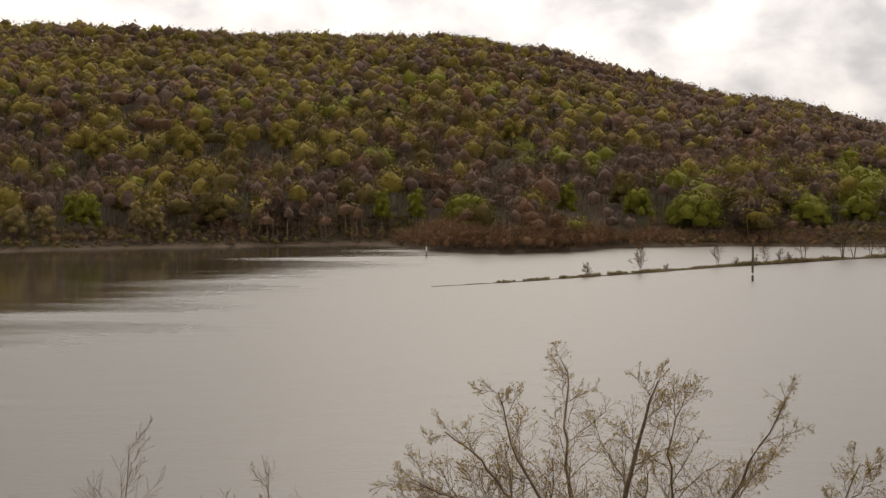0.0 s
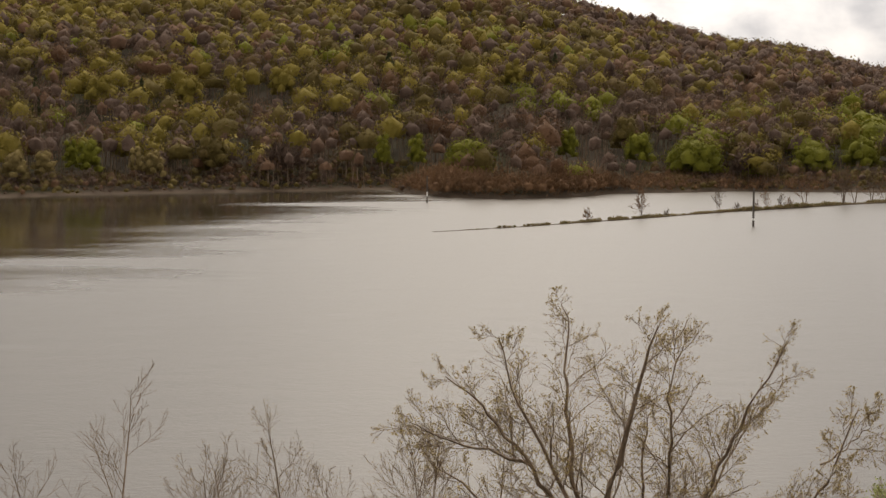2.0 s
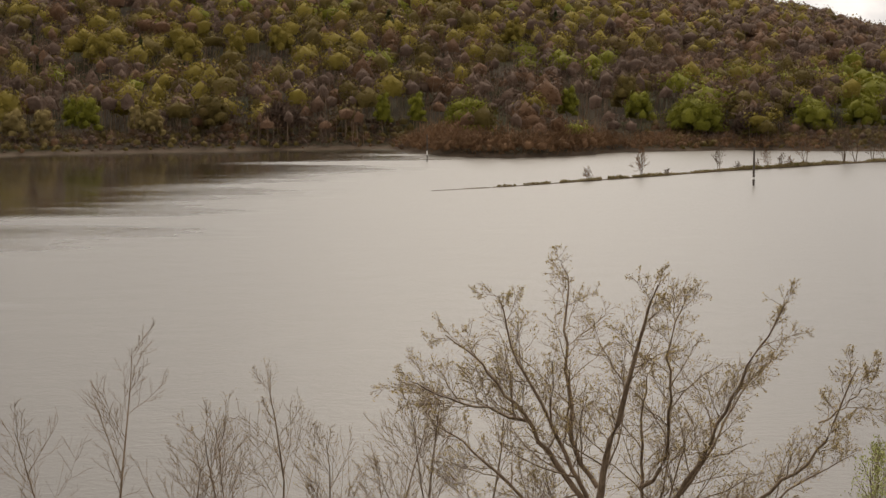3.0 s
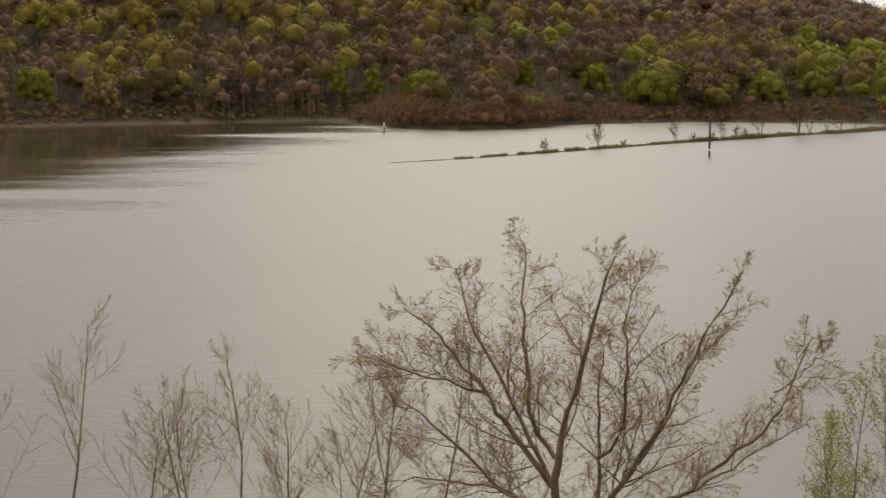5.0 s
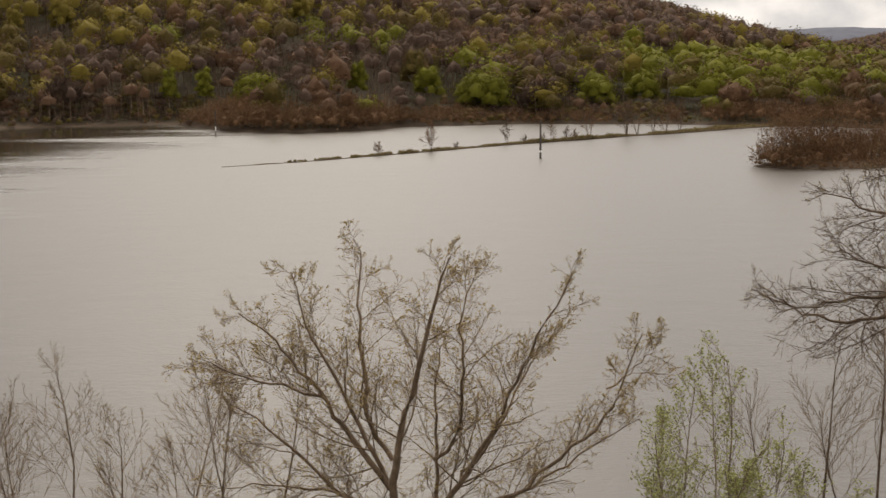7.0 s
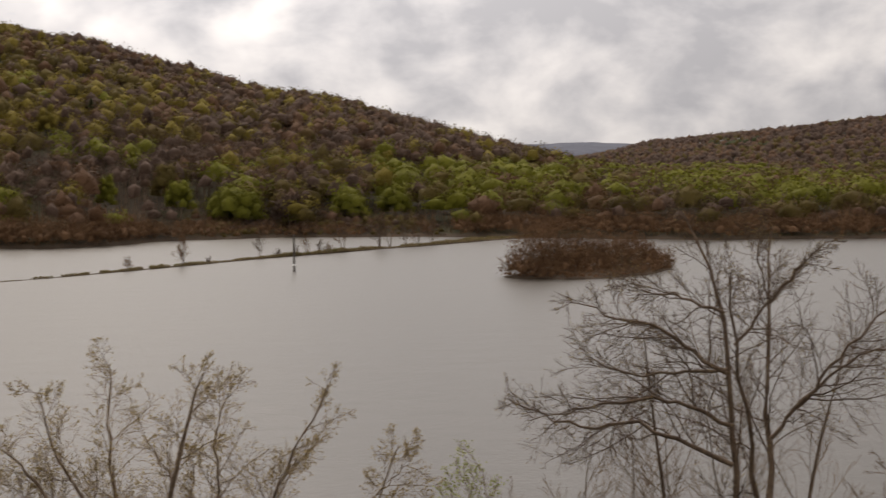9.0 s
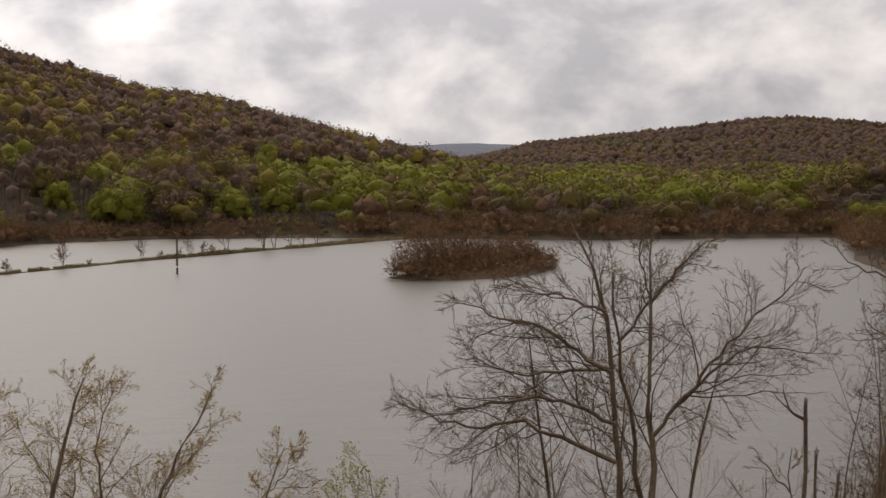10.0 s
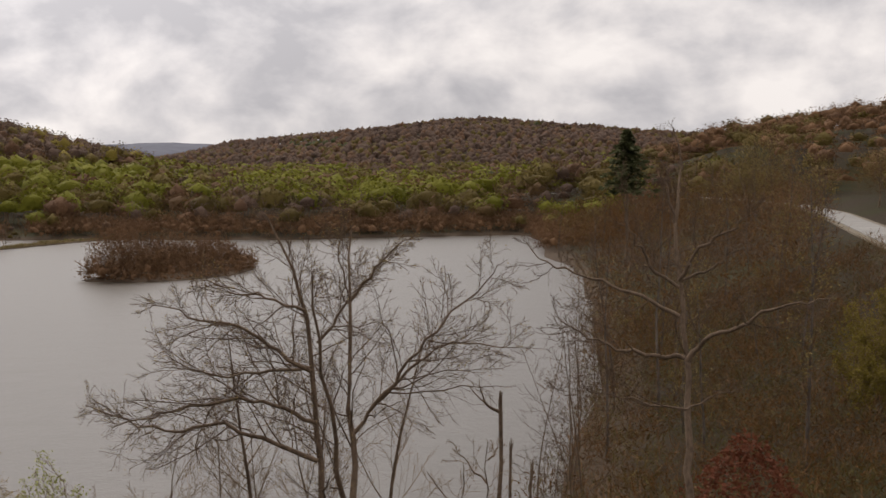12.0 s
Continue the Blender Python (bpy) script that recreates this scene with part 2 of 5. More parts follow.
class Soup:
    """Gathers tubes, crowns and leaf cards into one mesh."""

    def __init__(self):
        self.v, self.q, self.t, self.n, self.soft, self.tone = [], [], [], 0, [], []

    def put(self, verts, quads=None, tris=None, normals=None, tone=0.5):
        if quads is not None and len(quads):
            self.q.append(np.asarray(quads) + self.n)
        if tris is not None and len(tris):
            self.t.append(np.asarray(tris) + self.n)
        self.v.append(np.asarray(verts))
        self.n += len(verts)
        self.soft.append(np.zeros((len(verts), 3)) if normals is None else normals)
        self.tone.append(np.broadcast_to(tone, (len(verts),)))

    def mesh(self, name, mat, smooth_faces=False):
        faces = [np.concatenate(k) for k in (self.q, self.t) if k]
        soft = np.concatenate(self.soft)
        return mesh_of(name, np.concatenate(self.v), faces, mat, smooth_faces or bool(soft.any()), soft if soft.any() else None, np.concatenate(self.tone))

    def tubes(self, path, r0, r1, sides=4):
        """Many tapering tubes of as many rings each: path is (tubes, rings, 3)."""
        m, n = path.shape[:2]
        d = np.gradient(path, axis=1)
        d /= np.linalg.norm(d, axis=2, keepdims=True) + 1e-9
        ref = np.where(np.abs(d[..., 2:3]) > 0.9, np.array([1.0, 0, 0]), np.array([0, 0, 1.0]))
        a = np.cross(d, ref)
        a /= np.linalg.norm(a, axis=2, keepdims=True) + 1e-9
        b = np.cross(d, a)
        ang = np.arange(sides) * (2 * math.pi / sides)
        rad = r0[:, None] + (r1 - r0)[:, None] * np.linspace(0, 1, n)
        ring = a[:, :, None] * np.cos(ang)[:, None] + b[:, :, None] * np.sin(ang)[:, None]
        v = path[:, :, None] + ring * rad[:, :, None, None]
        i, j = np.meshgrid(np.arange(n - 1), np.arange(sides), indexing="ij")
        k = (j + 1) % sides
        q = np.stack([i * sides + j, i * sides + k, (i + 1) * sides + k, (i + 1) * sides + j], -1).reshape(-1, 4)
        self.put(v.reshape(-1, 3), (q[None] + (np.arange(m) * n * sides)[:, None, None]).reshape(-1, 4))

    def tube(self, path, radii, sides=5):
        path = np.asarray(path, dtype=float)
        n = len(path)
        d = np.gradient(path, axis=0)
        d /= np.linalg.norm(d, axis=1)[:, None] + 1e-9
        ref = np.where(np.abs(d[:, 2:3]) > 0.9, np.array([[1.0, 0, 0]]), np.array([[0, 0, 1.0]]))
        a = np.cross(d, ref)
        a /= np.linalg.norm(a, axis=1)[:, None] + 1e-9
        b = np.cross(d, a)
        ang = np.arange(sides) * (2 * math.pi / sides)
        ring = a[:, None, :] * np.cos(ang)[None, :, None] + b[:, None, :] * np.sin(ang)[None, :, None]
        v = path[:, None, :] + ring * np.asarray(radii, dtype=float)[:, None, None]
        i, j = np.meshgrid(np.arange(n - 1), np.arange(sides), indexing="ij")
        k = (j + 1) % sides
        q = np.stack([i * sides + j, i * sides + k, (i + 1) * sides + k, (i + 1) * sides + j], -1).reshape(-1, 4)
        self.put(v.reshape(-1, 3), q)

    def cards(self, centre, normal, size, rng, aspect=1.0, along=None, soft=None, tone=0.5):
        """Small four-cornered leaves or sprays, bent at random in their plane."""
        c = np.asarray(centre, dtype=float)
        m = len(c)
        nn = normal / (np.linalg.norm(normal, axis=1)[:, None] + 1e-9)
        r = rng.normal(size=(m, 3)) if along is None else along + rng.normal(size=(m, 3)) * 0.25
        a = r - nn * (r * nn).sum(1)[:, None]
        a /= np.linalg.norm(a, axis=1)[:, None] + 1e-9
        b = np.cross(nn, a)
        s = np.broadcast_to(size, (m,))[:, None]
        asp = np.broadcast_to(aspect, (m,))[:, None]
        j = rng.uniform(0.55, 1.3, (m, 4, 1))
        v = np.stack([c + a * s * asp * j[:, 0], c + b * s * j[:, 1], c - a * s * asp * j[:, 2], c - b * s * j[:, 3]], 1)
        v += nn[:, None, :] * s[:, None, :] * rng.normal(size=(m, 4, 1)) * 0.25
        self.put(v.reshape(-1, 3), np.arange(4 * m).reshape(m, 4), None, None if soft is None else np.repeat(soft, 4, axis=0), np.repeat(np.broadcast_to(tone, (m,)), 4))


def unit(v):
    v = np.asarray(v, dtype=float)
    return v / (np.linalg.norm(v) + 1e-9)


def resample(path, n):
    path = np.asarray(path, dtype=float)
    s = np.concatenate([[0], np.cumsum(np.linalg.norm(np.diff(path, axis=0), axis=1))])
    u = np.linspace(0, s[-1], n)
    # a soft curve through the corners
    out = np.stack([np.interp(u, s, path[:, k]) for k in range(3)], 1)
    for _ in range(2):
        out[1:-1] = 0.25 * out[:-2] + 0.5 * out[1:-1] + 0.25 * out[2:]
    return out


def wander(rng, start, way, length, n, bend, lift):
    p, d = np.array(start, dtype=float), unit(way)
    out = [p.copy()]
    for _ in range(n):
        d = unit(d + rng.normal(size=3) * bend + np.array([0, 0, lift]))
        p = p + d * (length / n)
        out.append(p.copy())
    return np.array(out)


def units(v):
    return v / (np.linalg.norm(v, axis=-1, keepdims=True) + 1e-9)


def branch_out(rng, soup, limbs, spec, cap=6.0, least=0.007, zig=0.0):
    """Branches of all limbs (path, width at foot and tip, first share), then theirs, down to twigs. Gives the twigs' ends."""
    k = 20
    path = []
    for p, _, _, _ in limbs:
        run = np.concatenate([[0], np.cumsum(np.linalg.norm(np.diff(p, axis=0), axis=1))])
        u = np.linspace(0, run[-1], k)
        path.append(np.stack([np.interp(u, run, p[:, a]) for a in range(3)], 1))
    path = np.array(path)
    r0, r1 = np.array([q[1] for q in limbs]), np.array([q[2] for q in limbs])
    begin = np.array([q[3] for q in limbs])
    tips = None
    for level, (count, angle, ratio, bend, lift, first) in enumerate(spec):
        last = level + 1 == len(spec)
        reach = np.linalg.norm(np.diff(path, axis=1), axis=2).sum(1)
        per = np.maximum(4, np.round(count * np.minimum(1.0, reach / 4.5))).astype(int) if level == 0 else np.full(len(path), count)
        i = np.repeat(np.arange(len(path)), per)
        rank = np.arange(len(i)) - np.repeat(np.cumsum(per) - per, per)
        start = begin[i] if level == 0 else first
        g = (rank + rng.uniform(0.1, 0.95, len(i))) / per[i]
        f = start + (1 - start) * g
        w = f * (path.shape[1] - 1)
        j = np.minimum(w.astype(int), path.shape[1] - 2)
        at = path[i, j] + (path[i, j + 1] - path[i, j]) * (w - j)[:, None]
        d = units(path[i, j + 1] - path[i, j])
        a = radians(angle) * rng.uniform(0.6, 1.3, len(i)) * (1.0 - 0.35 * g)
        d = d * np.cos(a)[:, None] + units(np.cross(d, rng.normal(size=d.shape))) * np.sin(a)[:, None]
        length = np.minimum(reach, cap)[i] * ratio * (1.16 - 0.76 * g) * rng.uniform(0.6, 1.25, len(i))
        n = 3 if last else (6 if level == 0 else 4) if least < 0.012 else (5 if level == 0 else 3)
        rows = [at]
        lean = units(np.cross(d, rng.normal(size=d.shape)))
        for step in range(n):
            d = units(d + rng.normal(size=d.shape) * bend + np.array([0, 0, lift]) + lean * (zig if step % 2 else -zig))
            rows.append(rows[-1] + d * (length / n)[:, None])
        rr = (r0[i] + (r1[i] - r0[i]) * f) * rng.uniform(0.26, 0.45, len(i))
        rr = np.maximum(np.minimum(rr, 0.009 * length + 0.002), least * (1.2, 0.85, 0.6)[level])
        path = np.stack(rows, 1)
        if not last:
            r0, r1 = rr, np.maximum(rr * 0.35, least * 0.6)
            soup.tubes(path, r0, r1, 4 if level == 0 else 3)
    # the last twigs are thin tapering blades
    side = units(np.cross(path[:, -1] - path[:, 0], rng.normal(size=(len(path), 3)))) * rr[:, None]
    v = np.stack([path[:, 0] - side, path[:, 0] + side, path[:, 1] + side * 0.8, path[:, 1] - side * 0.8, path[:, 3] + side * 0.5, path[:, 3] - side * 0.5], 1)
    k = np.arange(len(path))[:, None] * 6
    soup.put(v.reshape(-1, 3), np.concatenate([k + [[0, 1, 2, 3]], k + [[3, 2, 4, 5]]]))
    return path[:, -1], units(path[:, -1] - path[:, -2])


def leaf_out(rng, ends, leaf):
    """Buds or young leaves in small tufts at the ends of twigs."""
    at, way = ends
    mat, per, size, spread, words, share = leaf
    some = rng.uniform(0, 1, len(at)) < share
    c = np.repeat(at[some], per, axis=0)
    d = np.repeat(way[some], per, axis=0)
    c = c + rng.normal(size=c.shape) * spread - d * rng.uniform(0, 2.5 * spread, len(c))[:, None]
    s = Soup()
    s.cards(c, rng.normal(size=c.shape), rng.uniform(0.6, 1.4, len(c)) * size, rng, 1.8, along=d)
    return s.mesh("foliage", mat)


# count, angle, length ratio, bend, lift, first
OAK_SPEC = [(18, 58, 0.54, 0.13, 0.02, 0.08), (11, 54, 0.54, 0.17, 0.03, 0.08), (7, 48, 0.50, 0.20, 0.04, 0.10)]


def bare_tree(name, seed, base, facing, stems, spec, bark_mat, twig_mat, label, category="tree", leaf=None, depth=0.35, cap=4.4, zig=0.16):
    """A tree from its main stems: each a row of (across, height) in metres and its width at the foot."""
    rng = np.random.default_rng(seed)
    root = new(name)
    root.location = base
    root.rotation_euler = (0, 0, -radians(facing))
    twigs, limbs = Soup(), []
    for k, (width, row) in enumerate(stems):
        row = np.array(row, dtype=float)
        p = np.stack([row[:, 0], np.zeros(len(row)), row[:, 1] - base[2]], 1)
        span = np.linalg.norm(p - p[0], axis=1)
        p[:, 1] = span * math.sin(k * 2.4 + seed) * depth
        n = max(8, 3 * len(row))
        path = resample(p, n)
        path[1:-1] += rng.normal(size=(n - 2, 3)) * 0.05
        rad = (width * 0.48 * np.linspace(1, 0.10, n) ** 0.9 + 0.004) * rng.uniform(0.92, 1.08, n)
        s = Soup()
        s.tube(path, rad, 8)
        part_of("trunk" if k == 0 else "limb", s.mesh("limb", bark_mat, True), root)
        tall = row[-1, 1] - row[0, 1] > 9
        limbs.append((path, width * 0.8, width * 0.13, 0.55 if tall else spec[0][5]))
    ends = branch_out(rng, twigs, limbs, spec, cap, 0.0072, zig)
    part_of("crown", twigs.mesh("crown", twig_mat), root, "fine bare twigs")
    if leaf:
        part_of("foliage", leaf_out(rng, ends, leaf), root, leaf[4])
    return tagged(root, label, category)

# ---------------------------------------------------------------- the lie of the land
SHORE = np.array([
    (-420, 30), (-150, 50), (-40, 50), (0, 49), (28, 52), (52, 66), (68, 84), (84, 100), (127, 153), (165, 200),
    (188, 232), (200, 258), (222, 286), (249, 324), (263, 349), (228, 358), (186, 362), (150, 390), (118, 404),
    (82, 411), (46, 398), (34, 379), (16, 370), (0, 379), (-8, 400), (-16, 420), (-46, 411), (-82, 398), (-116, 378),
    (-200, 335), (-420, 260)], dtype=float)
ROAD = np.array([(-60, -110), (60, 22), (120, 87), (177, 146), (252, 222), (310, 290), (345, 360), (350, 460)], dtype=float)
ROAD_Z = 10.0


def to_line(p, line):
    """Distance of points from an open line."""
    best = np.full(len(p), 1e9)
    for a, b in zip(line[:-1], line[1:]):
        ab = b - a
        u = np.clip(((p - a) @ ab) / (ab @ ab), 0, 1)
        best = np.minimum(best, np.linalg.norm(p - a - u[:, None] * ab, axis=1))
    return best


def inside(p, ring):
    odd = np.zeros(len(p), dtype=bool)
    for a, b in zip(ring, np.roll(ring, -1, axis=0)):
        cross = (a[1] > p[:, 1]) != (b[1] > p[:, 1])
        x = (b[0] - a[0]) * (p[:, 1] - a[1]) / (b[1] - a[1] + 1e-12) + a[0]
        odd ^= cross & (p[:, 0] < x)
    return odd


def from_shore(p):
    """Metres from the water's edge: above nought on land."""
    d = to_line(p, np.vstack([SHORE, SHORE[:1]]))
    return np.where(inside(p, SHORE), -d, d)


def waves(p, size, seed):
    """Soft uneven ground, about -1 to 1."""
    out = np.zeros(len(p))
    rng = np.random.default_rng(seed)
    for k in range(6):
        w = rng.normal(size=2) / size * (1.0 + 0.5 * k)
        out += np.sin(p @ w * 2.2 + rng.uniform(0, 6.28)) / (1 + 0.6 * k)
    return out / 2.4


def ease(v, lo, hi):
    u = np.clip((v - lo) / (hi - lo), 0, 1)
    return u * u * (3 - 2 * u)


def land(p):
    p = np.asarray(p, dtype=float)
    x, y = p[:, 0], p[:, 1]
    d = from_shore(p)
    flat = np.where(d > 0, np.interp(d, [0, 3, 14, 60, 400], [0, 0.5, 1.4, 2.2, 3.5]), np.maximum(d * 0.10, -2.5))
    h = flat + np.where(d > 4, waves(p, 40, 3) * 0.35, 0)
    dry = ease(d, 4, 40)
    # the long hill over the far shore, falling away in a nose
    nose = x + (1050 - y) * 0.27 * ease(x, -20, 160) * ease(y, 380, 480)
    crest = np.interp(nose, [-1500, -700, -313, -150, 0, 73, 130, 187, 250, 315, 382, 440, 520], [96, 105, 108, 104.5, 102, 92, 79, 63, 54.5, 38, 19, 6, 0])
    rise = np.interp(y, [430, 470, 600, 800, 960, 1060, 1200, 1600, 2200], [0, 0.05, 0.27, 0.64, 0.9, 1.0, 0.97, 0.7, 0.3])
    main = crest * rise * (1 + 0.05 * waves(p, 120, 5)) + waves(p, 90, 6) * 1.6 * ease(y, 450, 600)
    h = h + main * dry * ease(-x, -560, -380)
    # hill beyond the valley
    a = radians(33)
    u, v = x * math.cos(a) - y * math.sin(a), x * math.sin(a) + y * math.cos(a)
    far = np.interp(u, [-700, -430, -330, -262, -235, -192, -117, -36, 31, 84, 151, 215, 260, 420, 700, 1400], [0, 6, 19, 32, 42, 45, 54, 63, 69.5, 69, 64.5, 61, 56, 46, 46, 46])
    h = h + far * np.interp(v, [1000, 1250, 1600, 1850, 2100, 2600], [0, 0.16, 0.66, 1.0, 0.9, 0.4]) * (1 + 0.06 * waves(p, 200, 8))
    # bank on the camera's side, with the road on a bench and a hill above
    pr, q = (x - 126) * 0.8 - (y - 153) * 0.6, (x - 126) * 0.6 + (y - 153) * 0.8
    bank = np.interp(pr, [0, 6, 42, 56, 90, 260, 520, 900], [0, 1.2, 9.3, 10.2, 13, 24, 46, 60])
    near = np.where(y < 52, np.interp(d, [0, 4, 30, 60, 200], [0, 1.2, 4.5, 8, 12]), 0)
    bank = np.where(d > 0, np.maximum(np.where(pr > 0, bank * (1 - ease(q, 230, 520) * (1 - ease(pr, 150, 400))), 0), near), -9)
    h = np.maximum(h, bank + np.where(bank > 1, waves(p, 25, 9) * 0.4, 0))
    b = radians(50)
    u, v = x * math.cos(b) - y * math.sin(b), x * math.sin(b) + y * math.cos(b)
    h = np.maximum(h, -9 * (d <= 0) + np.interp(u, [-170, -90, -57, -34, -11, 6, 60, 200, 900], [0, 18, 29, 32, 36, 39, 50, 60, 60]) * ease(v, 300, 640) * ease(d, 0, 90) + waves(p, 60, 12) * ease(d, 0, 60))
    r = to_line(p, ROAD)
    h = h + (ROAD_Z - 0.25 - h) * (1 - ease(r, 5.5, 14))
    return h


def ground_sheet():
    az = np.concatenate([np.arange(-24, 60, 0.4), np.arange(60, 336, 3.0)])
    rad = np.concatenate([[1.0], np.geomspace(6, 1450, 150), np.linspace(1480, 2150, 36), np.geomspace(2200, 4700, 16)])
    g = np.stack([np.outer(rad, np.sin(np.radians(az))), np.outer(rad, np.cos(np.radians(az)))], -1)
    p = g.reshape(-1, 2)
    v = np.column_stack([p, land(p)])
    n, m = len(rad), len(az)
    i, j = np.meshgrid(np.arange(n - 1), np.arange(m), indexing="ij")
    k = (j + 1) % m
    q = np.stack([i * m + j, (i + 1) * m + j, (i + 1) * m + k, i * m + k], -1).reshape(-1, 4)
    return mesh_of("ground", v, [q, np.arange(m)[None, :]], GROUND, True)


tagged(new("ground", ground_sheet()), "wooded hills and lake bank covered in brown leaf litter", "ground", kind="structure")
water_v = [(-900, -20, 0), (400, -20, 0), (400, 520, 0), (-900, 520, 0)]
tagged(new("water", mesh_of("water", water_v, np.array([[0, 1, 2, 3]]), WATER)), "grey wind-rippled lake water reflecting clouds", "water", kind="structure")


def ribbon(name, line, offsets, mat, lift):
    """A strip along a line: offsets are (sideways, up)."""
    line = resample(np.column_stack([line, np.zeros(len(line))]), 90)[:, :2]
    d = np.gradient(line, axis=0)
    d /= np.linalg.norm(d, axis=1)[:, None]
    side = np.column_stack([d[:, 1], -d[:, 0]])
    rows = [np.column_stack([line + side * o, np.full(len(line), z + lift)]) for o, z in offsets]
    v = np.stack(rows, 1).reshape(-1, 3)
    m = len(offsets)
    i, j = np.meshgrid(np.arange(len(line) - 1), np.arange(m - 1), indexing="ij")
    q = np.stack([i * m + j, (i + 1) * m + j, (i + 1) * m + j + 1, i * m + j + 1], -1).reshape(-1, 4)
    return mesh_of(name, v, q, mat, False)


tagged(new("road", ribbon("road", ROAD, [(-2.9, -0.3), (-2.8, 0.0), (0, 0.06), (2.8, 0.0), (2.9, -0.3)], ASPHALT, ROAD_Z + 0.05)),
       "pale worn asphalt road along the wooded bank", "road", kind="structure")
tagged(new("road_shoulder", ribbon("road_shoulder", ROAD, [(-4.4, -0.6), (-4.0, -0.02), (4.0, -0.02), (4.4, -0.6)], GRAVEL, ROAD_Z - 0.03)),
       "gravel shoulder beside the asphalt road", "road", kind="structure")

# low bank that crosses the lake
CAUSEWAY = np.array([(-2, 262), (13, 273), (28, 287), (40, 298), (59, 317), (83, 336), (94, 346), (108, 356), (127, 373), (150, 392)], dtype=float)


def causeway():
    rng = np.random.default_rng(4)
    line = resample(np.column_stack([CAUSEWAY, np.zeros(len(CAUSEWAY))]), 160)[:, :2]
    d = np.gradient(line, axis=0)
    d /= np.linalg.norm(d, axis=1)[:, None]
    side = np.column_stack([d[:, 1], -d[:, 0]])
    f = np.linspace(0, 1, len(line))
    wide = np.interp(f, [0, 0.2, 0.6, 1], [0.3, 0.7, 1.0, 2.6]) * rng.uniform(0.8, 1.2, len(line))
    top = np.interp(f, [0, 0.12, 0.3, 1], [0.07, 0.10, 0.14, 0.28]) + rng.normal(size=len(line)) * 0.025
    rows = []
    for o, z in ((-1.6, -1.2), (-1, -0.1), (-0.5, 1), (0.5, 1), (1, -0.1), (1.6, -1.2)):
        rows.append(np.column_stack([line + side * (o * wide)[:, None], top if z == 1 else np.full(len(line), z)]))
    v = np.stack(rows, 1).reshape(-1, 3)
    i, j = np.meshgrid(np.arange(len(line) - 1), np.arange(5), indexing="ij")
    q = np.stack([i * 6 + j, (i + 1) * 6 + j, (i + 1) * 6 + j + 1, i * 6 + j + 1], -1).reshape(-1, 4)
    return mesh_of("causeway", v, q, GROUND, True), line, wide, top


causeway_mesh, cause_line, cause_wide, cause_top = causeway()
tagged(new("causeway", causeway_mesh), "low flooded earth bank crossing the lake", "bank", kind="structure")

# flooded island of shrubs
ISLAND = np.array([(92, 252), (92, 245), (98, 241), (106, 241), (117, 246), (127, 256), (134, 268), (130, 276), (116, 272), (102, 262)], dtype=float)


def island_mesh():
    c = ISLAND.mean(0)
    rng = np.random.default_rng(8)
    ring = resample(np.column_stack([np.vstack([ISLAND, ISLAND[:1]]), np.zeros(len(ISLAND) + 1)]), 61)[:-1, :2]
    ring = ring + rng.normal(size=ring.shape) * 0.5
    v, q = [], []
    for s, z in ((1.1, -1.0), (1.0, -0.05), (0.94, 0.22), (0.6, 0.5), (0.2, 0.7)):
        v.append(np.column_stack([c + (ring - c) * s, np.full(60, z) + (rng.normal(size=60) * 0.06 if z > 0 else 0)]))
    i, j = np.meshgrid(np.arange(4), np.arange(60), indexing="ij")
    k = (j + 1) % 60
    q = np.stack([i * 60 + j, i * 60 + k, (i + 1) * 60 + k, (i + 1) * 60 + j], -1).reshape(-1, 4)
    return mesh_of("island", np.concatenate(v), [q, 240 + np.arange(60)[None, :]], GROUND, True)


tagged(new("island", island_mesh()), "low brown island of flooded shrubs", "island", kind="structure")



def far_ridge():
    """The last ridge, kilometres off, with its haze painted into its colour."""
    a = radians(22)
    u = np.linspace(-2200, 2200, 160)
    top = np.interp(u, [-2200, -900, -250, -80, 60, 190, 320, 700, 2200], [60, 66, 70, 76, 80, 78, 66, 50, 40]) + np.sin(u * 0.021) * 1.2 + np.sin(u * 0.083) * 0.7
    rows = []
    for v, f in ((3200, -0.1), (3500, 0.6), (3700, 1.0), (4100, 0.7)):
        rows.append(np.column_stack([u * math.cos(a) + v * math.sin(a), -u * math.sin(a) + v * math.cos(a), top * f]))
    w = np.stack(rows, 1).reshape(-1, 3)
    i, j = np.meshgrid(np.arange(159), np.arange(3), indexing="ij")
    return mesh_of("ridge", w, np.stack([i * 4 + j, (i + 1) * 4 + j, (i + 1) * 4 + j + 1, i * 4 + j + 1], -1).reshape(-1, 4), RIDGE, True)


tagged(new("backdrop", far_ridge()), "distant wooded ridge with blue-grey haze in its colour", "hill", kind="structure")

# ---------------------------------------------------------------- woods


def scatter(rng, box, step, keep):
    x0, y0, x1, y1 = box
    gx, gy = np.meshgrid(np.arange(x0, x1, step), np.arange(y0, y1, step))
    p = np.column_stack([gx.ravel(), gy.ravel()]) + rng.uniform(-0.45, 0.45, (gx.size, 2)) * step
    return p[keep(p)]


def bearing(p):
    return np.degrees(np.arctan2(p[:, 0], p[:, 1]))


@functools.lru_cache(None)
def ball(level):
    """The upper part of a round crown: corners and faces."""
    bm = bmesh.new()
    bmesh.ops.create_icosphere(bm, subdivisions=level, radius=1)
    bmesh.ops.delete(bm, geom=[v for v in bm.verts if v.co.z < -0.62], context="VERTS")
    bm.verts.index_update()
    out = np.array([v.co for v in bm.verts]), np.array([[v.index for v in f.verts] for f in bm.faces])
    bm.free()
    return out


